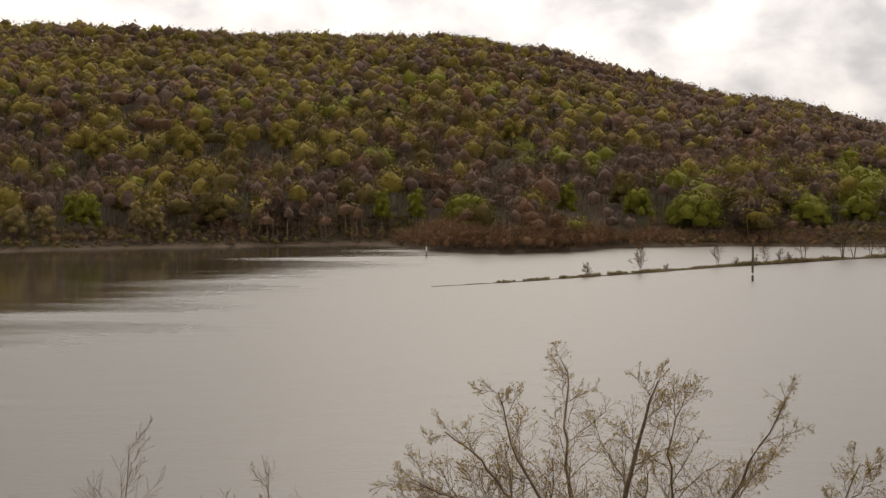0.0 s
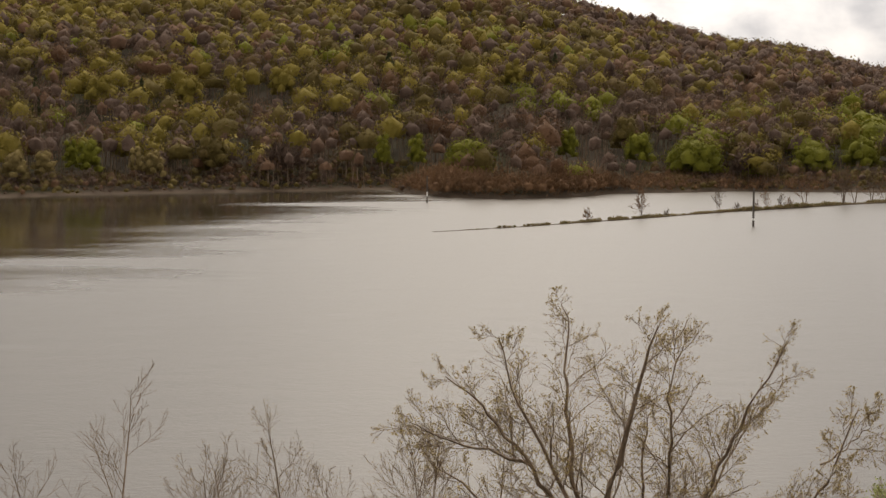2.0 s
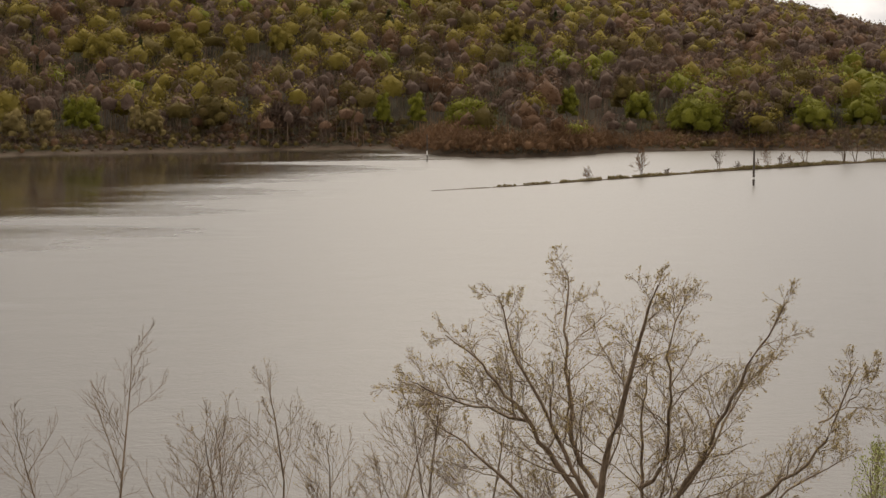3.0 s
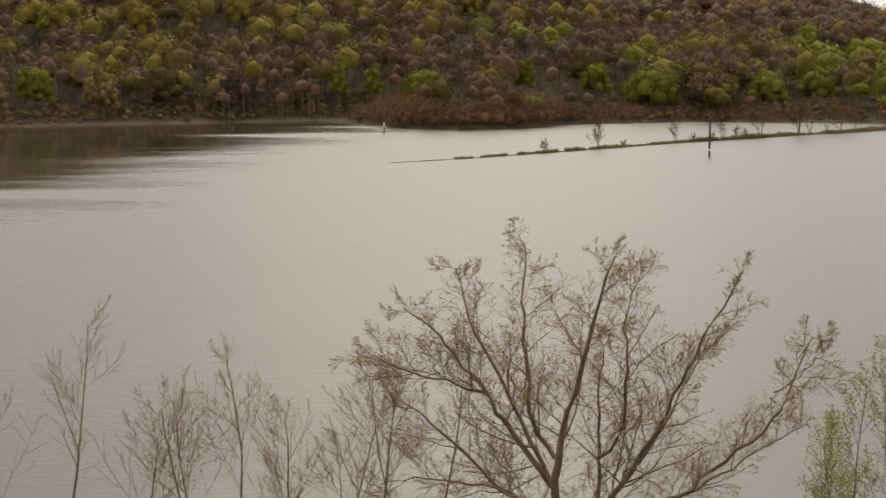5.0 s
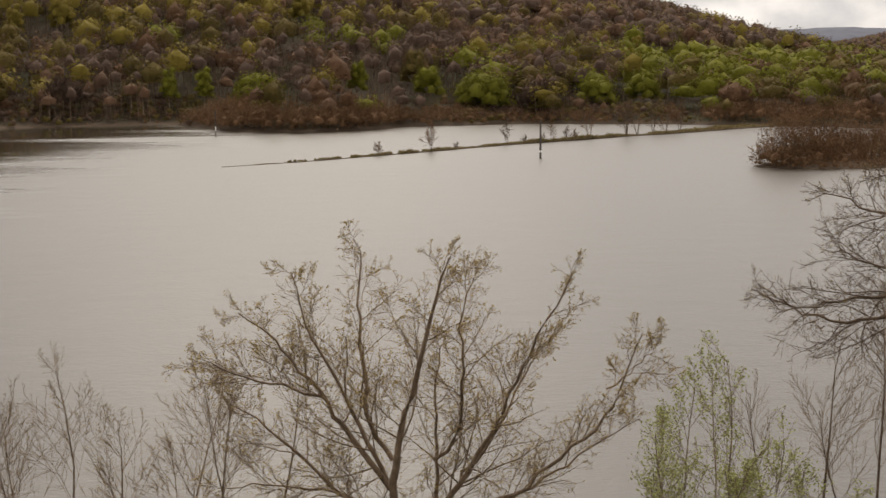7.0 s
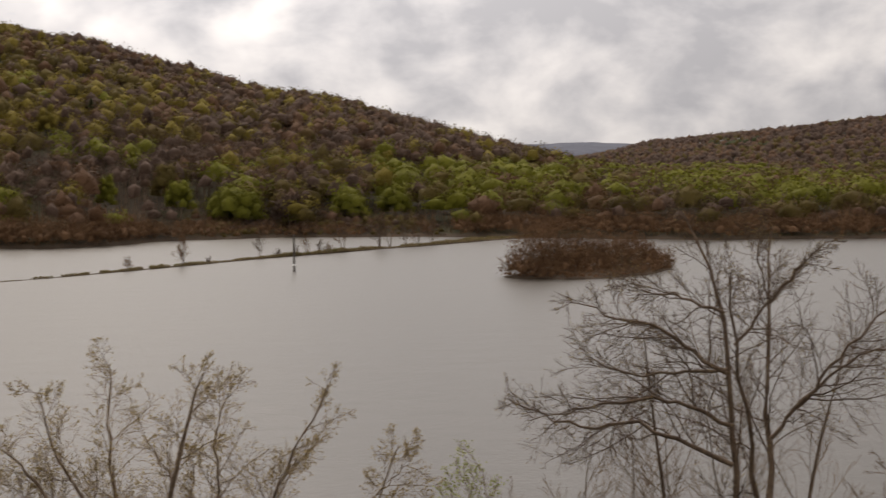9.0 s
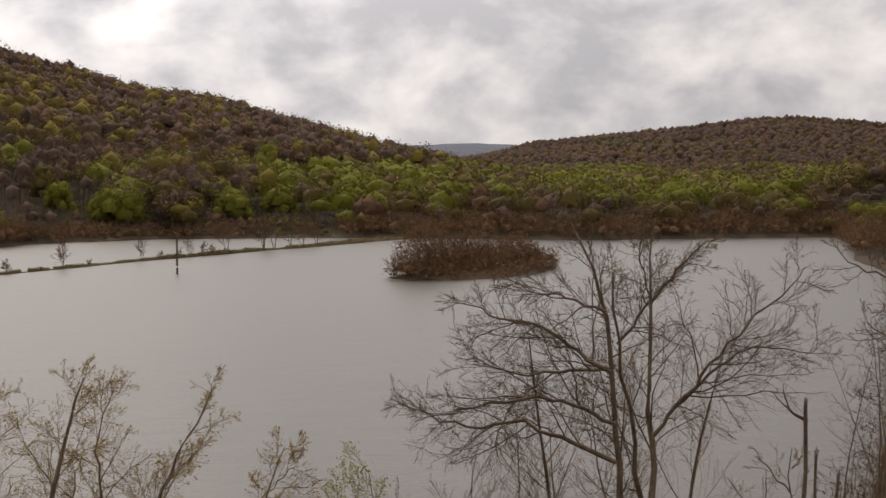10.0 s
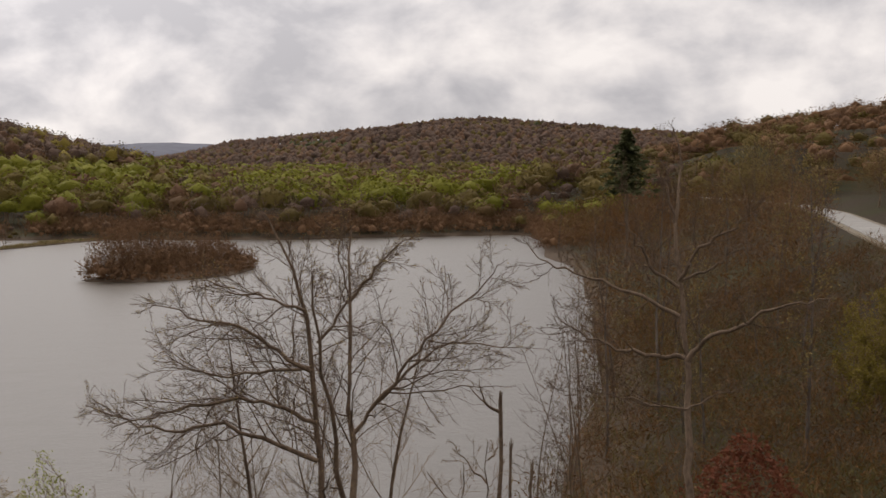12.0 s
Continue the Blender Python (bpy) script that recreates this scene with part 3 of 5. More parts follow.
def crown_dirs(rng, n):
    z = rng.uniform(-0.45, 1.0, n)
    a = rng.uniform(0, 2 * math.pi, n)
    r = np.sqrt(1 - z * z)
    return np.column_stack([r * np.cos(a), r * np.sin(a), z])


def puffs(soup, rng, pos, height, width, tone, per, size, level=2, share=0.7, core=0.9, lobes=8, sharp=6, aspect=1.0, tilt=0.45, rough=0.05):
    """Rounded crowns of many boughs, fringed with leaf sprays, on trees at pos (feet)."""
    m = len(pos)
    if not m:
        return
    tone = np.broadcast_to(tone, (m,))
    deep = height * share
    centre = pos + np.column_stack([np.zeros((m, 2)), height - deep * 0.5])
    scale = np.column_stack([width / 2 * rng.uniform(0.88, 1.12, m), width / 2 * rng.uniform(0.88, 1.12, m), deep * 0.5])
    bough = rng.normal(size=(m, lobes, 3)) + np.array([0, 0, 0.35])
    bough /= np.linalg.norm(bough, axis=2)[:, :, None]
    far = rng.uniform(0.8, 1.1, (m, 1, lobes))

    def reach(d):
        return 0.66 + 0.36 * (far * np.clip(np.einsum("mpk,mlk->mpl", d, bough), 0, 1) ** sharp).max(2)
    if core:
        bv, bf = ball(level)
        d = np.broadcast_to(bv, (m, *bv.shape))
        swell = core * (reach(d) + rng.normal(size=d.shape[:2]) * rough)
        v = centre[:, None, :] + d * swell[:, :, None] * scale[:, None, :]
        f = bf[None] + (np.arange(m) * len(bv))[:, None, None]
        soup.put(v.reshape(-1, 3), None, f.reshape(-1, 3), tone=np.repeat(tone, len(bv)))
    if per:
        d = crown_dirs(rng, m * per).reshape(m, per, 3)
        r = reach(d) * rng.uniform(max(core, 0.7), 1.04, (m, per))
        c = centre[:, None, :] + d * r[:, :, None] * scale[:, None, :]
        turn = d / scale[:, None, :] * width.mean() * 0.5 + rng.normal(size=d.shape) * 0.22
        turn /= np.linalg.norm(turn, axis=2)[:, :, None]
        s = np.repeat(width, per) * size * rng.uniform(0.5, 1.4, m * per)
        soup.cards(c.reshape(-1, 3), (d + rng.normal(size=d.shape) * tilt).reshape(-1, 3), s, rng, aspect, soft=turn.reshape(-1, 3), tone=np.repeat(tone, per))


def sprays(soup, rng, pos, height, width, per, size, share=0.65, slim=5.0, tone=0.5):
    """Bare crowns: upright slivers of twigs that fan out from the stem."""
    m = len(pos)
    if not m:
        return
    deep = height * share
    centre = pos + np.column_stack([np.zeros((m, 2)), height - deep * 0.5])
    dirs = crown_dirs(rng, m * per).reshape(m, per, 3)
    rad = rng.uniform(0.25, 1.0, (m, per)) ** 0.6 * (1 + rng.normal(size=(m, per)) * 0.08)
    scale = np.column_stack([width / 2, width / 2, deep / 2])
    c = centre[:, None, :] + dirs * rad[:, :, None] * scale[:, None, :]
    way = dirs * np.array([0.7, 0.7, 0.5]) + np.array([0, 0, 0.75])
    nrm = rng.normal(size=dirs.shape) + dirs * 0.8
    s = np.repeat(width, per) * size * rng.uniform(0.6, 1.4, m * per)
    turn = dirs + rng.normal(size=dirs.shape) * 0.5
    turn /= np.linalg.norm(turn, axis=2)[:, :, None]
    soup.cards(c.reshape(-1, 3), nrm.reshape(-1, 3), s, rng, slim, along=way.reshape(-1, 3), soft=turn.reshape(-1, 3), tone=np.repeat(np.broadcast_to(tone, (m,)), per))


def stems(soup, rng, pos, height, thick, lean=0.03):
    m = len(pos)
    if not m:
        return
    top = pos + np.column_stack([rng.normal(size=(m, 2)) * lean * height[:, None], height])
    foot = pos - np.array([0, 0, 0.5])
    ang = np.arange(4) * math.pi / 2
    ring = np.column_stack([np.cos(ang), np.sin(ang), np.zeros(4)])
    v = np.concatenate([foot[:, None] + ring * thick[:, None, None], top[:, None] + ring * thick[:, None, None] * 0.3], 1)
    q = np.array([[0, 1, 5, 4], [1, 2, 6, 5], [2, 3, 7, 6], [3, 0, 4, 7]])
    soup.put(v.reshape(-1, 3), (q[None] + (np.arange(m) * 8)[:, None, None]).reshape(-1, 4))


def on_land(p):
    return np.column_stack([p, land(p)])


SHORE_TREES = [
    # x, y, height, width, leaves, label
    (74, 434, 14.5, 21, LEAF_GREEN, "broad bright green dome-shaped tree by the shore"),
    (7, 436, 14.0, 18, LEAF_GREEN, "broad bright green tree behind the red thicket"),
    (38, 450, 15.0, 8, LEAF_GREEN, "slim green tree at the foot of the hill"),
    (-67, 427, 15.5, 13, LEAF_OLIVE, "rounded dull green tree by the shore"),
    (-101, 420, 14.5, 9, LEAF_GREEN, "bright green tree by the shore"),
    (-107, 424, 14.0, 6, LEAF_GREEN, "tall slim bright green tree by the shore"),
    (-81, 412, 11.5, 7.5, LEAF_TAN, "tan budding tree at the water's edge"),
    (-86, 413, 12.0, 5.5, LEAF_TAN, "tan budding tree at the water's edge"),
    (-116, 399, 11.5, 9, LEAF_TAN, "orange-tan budding tree at the water's edge"),
    (-109, 402, 12.0, 7.5, LEAF_TAN, "tan budding tree at the water's edge"),
    (-18, 441, 14.5, 6.5, LEAF_GREEN, "slim green tree at the foot of the hill"),
    (-8, 441, 15.0, 6.5, LEAF_GREEN, "slim dark green tree at the foot of the hill"),
    (-126, 546, 19, 15, LEAF_YELLOW, "tall yellow-green tree standing out on the slope"),
    (-95, 552, 18, 14, LEAF_YELLOW, "tall yellow-green tree standing out on the slope"),
    (-62, 567, 18, 13, LEAF_YELLOW, "tall yellow-green tree standing out on the slope"),
    (-78, 560, 16, 9, LEAF_YELLOW, "yellow-green tree standing out on the slope"),
    (28, 599, 17, 11, LEAF_YELLOW, "tall yellow-green tree standing out on the slope"),
    (160, 630, 12, 8, LEAF_YELLOW, "pointed yellow-green tree on the nose of the hill"),
    (171, 617, 12, 9, LEAF_YELLOW, "rounded yellow-green tree on the nose of the hill"),
    (60, 452, 14, 11, LEAF_GREEN, "green tree behind the broad dome-shaped tree"),
    (58, 470, 17, 12, LEAF_OLIVE, "olive tree on the lower slope"),
    (110, 440, 12, 14, LEAF_GREEN, "bright green tree on the valley floor"),
    (128, 452, 12, 14, LEAF_GREEN, "bright green tree on the valley floor"),
]


def open_front(p):
    """Where no wood hides the single trees of the far shore from the lake."""
    ok = np.ones(len(p), dtype=bool)
    for x, y, h, w, _, _ in SHORE_TREES:
        ok &= ~((np.abs(p[:, 0] - x) < w * 0.55 + 2) & (p[:, 1] < y + w * 0.4 + 3) & (p[:, 1] > y - 45))
    return ok


def hillside():
    rng = np.random.default_rng(21)
    p = scatter(rng, (-420, 375, 560, 1100), 8.0, lambda p: (from_shore(p) > 6) & (bearing(p) > -19.5) & (bearing(p) < 27) & (p[:, 1] < 1080) & open_front(p)
                & ~((land(p) < 14) & (bearing(p) > 16 + 3 * waves(p, 50, 71))))
    x, y = p[:, 0], p[:, 1]
    up = np.clip((y - 430) / 620, 0, 1)
    leafing = np.interp(up, [0, 0.08, 0.2, 0.35, 0.55, 0.9, 1], [0.30, 0.24, 0.34, 0.62, 0.80, 0.72, 0.6])
    leafing = leafing * np.interp(x + 0.10 * (y - 430), [-400, 60, 160, 330], [1.0, 1.0, 0.45, 0.32]) + 0.30 * waves(p, 38, 31)
    roll = rng.uniform(0, 1, len(p))
    leaf = roll < leafing
    kind = rng.uniform(0, 1, len(p)) + 0.25 * waves(p, 55, 33)
    h = rng.uniform(11.0, 18.5, len(p)) * np.interp(from_shore(p), [6, 30], [0.7, 1.0])
    w = rng.uniform(7.5, 12.5, len(p)) * np.interp(from_shore(p), [6, 30], [0.75, 1.0])
    pos = on_land(p)
    tone = np.clip(0.5 + 0.25 * waves(p, 30, 34) + rng.normal(size=len(p)) * 0.18, 0, 1)
    wood = Soup()
    low = y < 640
    bark_here = (~leaf & (y < 800)) | low
    stems(wood, rng, pos[bark_here], h[bark_here] * 0.85, rng.uniform(0.11, 0.22, bark_here.sum()))
    beside = np.repeat(np.flatnonzero(low), 2)
    stems(wood, rng, on_land(p[beside] + rng.uniform(-4, 4, (len(beside), 2))), h[beside] * rng.uniform(0.5, 0.85, len(beside)), rng.uniform(0.07, 0.14, len(beside)), 0.05)
    stuff("hillside_trunks", wood.mesh("trunks", BARK), "grey trunks of the hillside woods", "tree trunks")
    for mat, pick, words in (
            (LEAF_YELLOW, leaf & (kind < 0.44), "trees in yellow-green spring leaf on the hillside"),
            (LEAF_OLIVE, leaf & (kind >= 0.44) & ~((kind > 0.93) & (up < 0.5)), "trees in dull olive spring leaf on the hillside"),
            (LEAF_GREEN, leaf & (kind > 0.93) & (up < 0.5), "trees in bright green leaf on the hillside")):
        s = Soup()
        for some, per, size, level in ((pick & low, 180, 0.031, 1), (pick & ~low, 50, 0.040, 1)):
            puffs(s, rng, pos[some], h[some], w[some] * 1.3, tone[some], per, size, level, share=0.8, core=0.74, tilt=0.6, rough=0.10)
        stuff("hillside_woods", s.mesh("woods", mat), words, "woods")
    s = Soup()
    bare = ~leaf
    near, far = bare & low, bare & ~low
    puffs(s, rng, pos[near], h[near] * 0.97, w[near] * 1.15, tone[near], 54, 0.015, 1, core=0.50, share=0.8, tilt=0.9, aspect=4.0, rough=0.16)
    sprays(s, rng, pos[near], h[near], w[near] * 1.15, 64, 0.0056, share=0.95, slim=11.0, tone=tone[near])
    puffs(s, rng, pos[far], h[far], w[far] * 1.3, tone[far], 32, 0.024, 1, core=0.70, share=0.8, tilt=0.9, aspect=3.0, rough=0.12)
    stuff("hillside_bare_woods", s.mesh("bare_woods", BARE_TWIGS), "bare purple-brown trees on the hillside", "woods")


def valley():
    rng = np.random.default_rng(22)
    p = scatter(rng, (60, 300, 1300, 1500), 11.0, lambda p: (from_shore(p) > 5) & (bearing(p) > 9) & (bearing(p) < 47) & (np.hypot(p[:, 0], p[:, 1]) < 1250)
                & ((p[:, 0] - 126) * 0.8 - (p[:, 1] - 153) * 0.6 < 60 + 0 * p[:, 0]) & (land(p) < 14) & open_front(p))
    r = np.hypot(p[:, 0], p[:, 1])
    d = from_shore(p)
    kind = rng.uniform(0, 1, len(p)) + 0.4 * waves(p, 60, 41)
    h = rng.uniform(9, 15.5, len(p)) * np.interp(d, [5, 40], [0.6, 1.0])
    w = h * rng.uniform(0.75, 1.05, len(p))
    pos = on_land(p)
    green = np.interp(bearing(p), [9, 14, 27, 36, 40], [0.6, 0.68, 0.58, 0.36, 0.20]) * np.interp(d, [5, 30, 60], [0.25, 0.6, 1.0])
    tone = np.clip(0.5 + 0.30 * waves(p, 35, 42) + rng.normal(size=len(p)) * 0.18, 0, 1)
    mid = (kind >= green) & (kind < green + 0.42)
    for pick, mat, words in ((kind < green, LEAF_GREEN, "bright yellow-green trees on the valley floor"), (mid, LEAF_OLIVE, "olive-brown budding trees on the valley floor")):
        s = Soup()
        for some, per, size, level in ((pick & (r < 560), 160, 0.031, 1), (pick & (r >= 560), 36, 0.042, 1)):
            puffs(s, rng, pos[some], h[some], w[some] * 1.35, tone[some], per, size, level, share=0.9, core=0.74, tilt=0.6, rough=0.10)
        stuff("valley_woods", s.mesh("woods", mat), words, "woods")
    s = Soup()
    rest = kind >= green + 0.42
    puffs(s, rng, pos[rest], h[rest] * 0.97, w[rest] * 1.2, tone[rest], 70, 0.013, 1, core=0.50, share=0.9, tilt=0.9, aspect=2.4, rough=0.10)
    sprays(s, rng, pos[rest], h[rest], w[rest] * 1.2, 50, 0.009, share=0.9, slim=11.0, tone=tone[rest])
    stuff("valley_bare_woods", s.mesh("bare_woods", BARE_TWIGS), "bare grey-brown trees on the valley floor", "woods")
    s = Soup()
    stems(s, rng, pos[d < 60], h[d < 60] * 0.8, rng.uniform(0.1, 0.2, (d < 60).sum()))
    stuff("valley_trunks", s.mesh("trunks", BARK), "grey trunks along the valley shore", "tree trunks")


def far_hills():
    rng = np.random.default_rng(23)
    a = radians(33)

    def keep(p):
        u, v = p[:, 0] * math.cos(a) - p[:, 1] * math.sin(a), p[:, 0] * math.sin(a) + p[:, 1] * math.cos(a)
        return (v > 1050) & (v < 1900) & (bearing(p) > 18) & (bearing(p) < 52) & (land(p) > 5)
    p = scatter(rng, (300, 500, 1800, 1950), 10.0, keep)
    pos = on_land(p)
    pos[:, 2] -= 3.0
    h, w = rng.uniform(13.0, 17.0, len(p)), rng.uniform(10, 14, len(p))
    leaf = rng.uniform(0, 1, len(p)) < 0.20 + 0.35 * waves(p, 140, 51)
    dark = ~leaf & (waves(p, 90, 52) > 0.80)
    tone = np.clip(0.45 + 0.25 * waves(p, 80, 53) + rng.normal(size=len(p)) * 0.2, 0, 1)
    for mat, pick, words in ((LEAF_OLIVE, leaf, "dull olive woods on the far hill"), (BARE_TWIGS, ~leaf & ~dark, "bare purple-brown woods on the far hill"),
                             (NEEDLES, dark, "dark evergreen woods on the far hill")):
        s = Soup()
        puffs(s, rng, pos[pick], h[pick], w[pick], tone[pick] * 0.5, 5, 0.036, 1, share=0.9, core=0.74, rough=0.12, tilt=0.8)
        stuff("far_woods", s.mesh("woods", mat), words, "woods")


def near_right_hill():
    rng = np.random.default_rng(24)
    p = scatter(rng, (150, 60, 700, 600), 9.5, lambda p: (bearing(p) > 40.5) & (bearing(p) < 60) & (np.hypot(p[:, 0], p[:, 1]) > 262) & (to_line(p, ROAD) > 12)
                & ((p[:, 0] - 126) * 0.8 - (p[:, 1] - 153) * 0.6 > 40))
    pos = on_land(p)
    h, w = rng.uniform(8, 13, len(p)), rng.uniform(8, 12, len(p))
    leaf = rng.uniform(0, 1, len(p)) < 0.26
    tone = np.clip(0.5 + rng.normal(size=len(p)) * 0.26, 0, 1)
    s = Soup()
    puffs(s, rng, pos[leaf], h[leaf], w[leaf] * 1.2, tone[leaf], 130, 0.028, 1, core=0.7, tilt=0.7, rough=0.1)
    stuff("roadside_woods", s.mesh("woods", LEAF_OLIVE), "olive budding trees on the hill above the road", "woods")
    s = Soup()
    puffs(s, rng, pos[~leaf], h[~leaf], w[~leaf] * 1.2, tone[~leaf], 40, 0.015, 1, core=0.5, tilt=0.9, aspect=3.8, rough=0.16)
    sprays(s, rng, pos[~leaf], h[~leaf], w[~leaf], 22, 0.008, slim=12.0, tone=tone[~leaf])
    stuff("roadside_bare_woods", s.mesh("woods", RED_TWIGS), "bare red-brown trees on the hill above the road", "woods")


def shrub_belt(name, seed, p, h, mat, label, per=76, size=0.0085, slim=14.0, core=0.34):
    rng = np.random.default_rng(seed)
    s = Soup()
    pos = np.column_stack([p, np.maximum(land(p), 0.0) - h * 0.28])
    w = h * rng.uniform(0.9, 1.4, len(p))
    h = h * 1.28
    tone = np.clip(0.40 + 0.18 * waves(p, 12, seed) + rng.normal(size=len(p)) * 0.12, 0, 1)
    puffs(s, rng, pos, h * 0.94, w, tone, 26, 0.015, 1, share=0.97, core=core, tilt=0.9, aspect=3.6, rough=0.16)
    sprays(s, rng, pos, h, w, per, size, share=0.98, slim=slim, tone=tone)
    stuff(name, s.mesh(name, mat), label, "shrubs")


hillside()
valley()
far_hills()
near_right_hill()


def belts():
    rng = np.random.default_rng(61)
    # red-brown thicket on the spit
    p = scatter(rng, (-12, 368, 110, 440), 3.0, lambda p: (from_shore(p) > -0.8) & (from_shore(p) < 16) & (p[:, 1] < 425))
    shrub_belt("red_shrubs", 62, p, rng.uniform(5.4, 8.4, len(p)) * np.interp(p[:, 0], [-12, -2, 40, 56, 110], [0.55, 1, 1, 0.6, 0.4]), RED_TWIGS, "red-brown leafless thicket on the spit")
    # brush along the foot of the hill
    p = scatter(rng, (-150, 360, 130, 465), 3.1, lambda p: (from_shore(p) > -0.4) & (from_shore(p) < 40) & (bearing(p) > -19) & ~((p[:, 0] > -10) & (p[:, 0] < 60)))
    half = rng.uniform(0, 1, len(p)) < 0.5
    grown = np.interp(from_shore(p), [0, 8, 30], [0.9, 1.1, 1.5])
    shrub_belt("shore_brush", 63, p[half], grown[half] * rng.uniform(1.8, 4.6, half.sum()), BARE_TWIGS, "low brown brush along the far shore", per=40)
    shrub_belt("shore_brush", 64, p[~half], grown[~half] * rng.uniform(1.6, 4.0, (~half).sum()), LEAF_OLIVE, "low olive brush along the far shore", per=44, size=0.014, slim=4.0, core=0.56)
    # far end of the lake
    p = scatter(rng, (120, 270, 345, 440), 3.6, lambda p: (from_shore(p) > -0.8) & (from_shore(p) < 34) & (bearing(p) > 18))
    shrub_belt("red_shrubs", 65, p, rng.uniform(4.0, 7.5, len(p)), RED_TWIGS, "red-brown leafless thicket at the head of the lake")
    # island
    p = scatter(rng, (88, 238, 138, 280), 2.6, lambda p: inside(p, ISLAND))
    shrub_belt("red_shrubs", 66, p, rng.uniform(0.7, 1.2, len(p)) * np.interp((p[:, 1] - 241) - 0.55 * (p[:, 0] - 98), [0, 5, 12], [2.2, 4.4, 6.2]), RED_TWIGS, "red-brown shrubs covering the flooded island", per=110)

    p = scatter(rng, (86, 236, 140, 282), 1.9, lambda p: inside(p, ISLAND.mean(0) + (ISLAND - ISLAND.mean(0)) * 1.03) & ~inside(p, ISLAND.mean(0) + (ISLAND - ISLAND.mean(0)) * 0.84))
    shrub_belt("red_shrubs", 67, p, rng.uniform(1.3, 2.4, len(p)), RED_TWIGS, "low red-brown brush along the island's edge", per=50)


belts()

# ---------------------------------------------------------------- single trees on the far shore


def leaf_tree(name, seed, x, y, height, width, mat, label, share=1.0, per=2400, size=0.0145, bare=False, group=""):
    rng = np.random.default_rng(seed)
    z = float(land(np.array([[x, y]]))[0])
    root = new(name)
    root.location = (x, y, max(z, 0.0) - 0.05)
    one = np.zeros((1, 3))
    hh, ww = np.array([height]), np.array([width])
    s = Soup()
    lean = wander(rng, (0, 0, -0.3), (0, 0, 1), height * 0.8, 6, 0.08, 0.1)
    s.tube(lean, np.linspace(0.05, 0.012, 7) * math.sqrt(height) * 1.2, 7)
    part_of("trunk", s.mesh("trunk", BARK, True), root)
    for k in range(4):
        s = Soup()
        a = k * 1.6 + rng.uniform(0, 1)
        limb = wander(rng, lean[2 + k % 3], (math.cos(a), math.sin(a), 0.9), width * 0.42, 5, 0.15, 0.1)
        s.tube(limb, np.linspace(0.028, 0.008, 6) * math.sqrt(height), 5)
        part_of("limb", s.mesh("limb", BARK, True), root)
    s = Soup()
    if bare:
        sprays(s, rng, one, hh, ww, per, size, share, 6.0)
    else:
        # a dome of many rounded boughs, the lower ones farther out
        puffs(s, rng, one, hh * 0.95, ww * 0.95, 0.5, per // 6, size, 2, share=0.9, core=0.74, lobes=14, sharp=9, tilt=0.7, rough=0.12)
        n = 14
        for k in range(n):
            a, f = k * 2.4, (k + 0.5) / n
            out = math.sqrt(1 - f * f * 0.9) * width * 0.33 * rng.uniform(0.75, 1.1)
            off = np.array([[math.cos(a) * out, math.sin(a) * out, 0]])
            tall = hh * (0.46 + 0.56 * f) * rng.uniform(0.92, 1.02)
            wide = ww * rng.uniform(0.44, 0.56)
            puffs(s, rng, one + off, tall, wide, 0.55 + rng.normal() * 0.12, per // n, size * width / wide[0], 1, share=min(1.0, 0.8 * wide[0] / tall[0] + 0.12), core=0.72, lobes=10, sharp=8, tilt=0.7, rough=0.10)
    part_of("crown", s.mesh("crown", mat), root)
    return tagged(root, label, "tree", group)


def conifer(name, seed, x, y, height, width, label, low=0.12):
    rng = np.random.default_rng(seed)
    z = float(land(np.array([[x, y]]))[0])
    root = new(name)
    root.location = (x, y, z - 0.05)
    s = Soup()
    s.tube([(0, 0, -0.3), (0.05, 0, height * 0.5), (0, 0.03, height * 0.98)], [width * 0.035, width * 0.02, 0.02], 7)
    part_of("trunk", s.mesh("trunk", BARK_DARK, True), root)
    s = Soup()
    n = int(9 * height * (1 - low)) + 8
    f = low + (1 - low) * (np.arange(n) + rng.uniform(0, 1, n)) / n
    a = np.arange(n) * 2.4 + rng.uniform(-0.5, 0.5, n)
    reach = (0.06 + ((1 - f) / (1 - low)) ** 0.8) * width * 0.5 * rng.uniform(0.55, 1.2, n)
    per = 22
    g = rng.uniform(0.15, 1.0, (n, per))
    out = g * reach[:, None]
    turn = a[:, None] + rng.normal(size=(n, per)) * 0.16
    c = np.stack([np.cos(turn) * out, np.sin(turn) * out, f[:, None] * height + out * 0.12 - g * g * reach[:, None] * 0.25 + rng.normal(size=(n, per)) * 0.1], -1).reshape(-1, 3)
    way = np.repeat(np.column_stack([np.cos(a), np.sin(a), np.full(n, 0.1)]), per, axis=0)
    s.cards(c, np.column_stack([rng.normal(size=(n * per, 2)) * 0.6, np.ones(n * per)]), 0.16 * rng.uniform(0.7, 1.5, n * per) * max(1.0, width / 7), rng, 2.2, along=way)
    part_of("crown", s.mesh("crown", NEEDLES), root)
    return tagged(root, label, "tree")


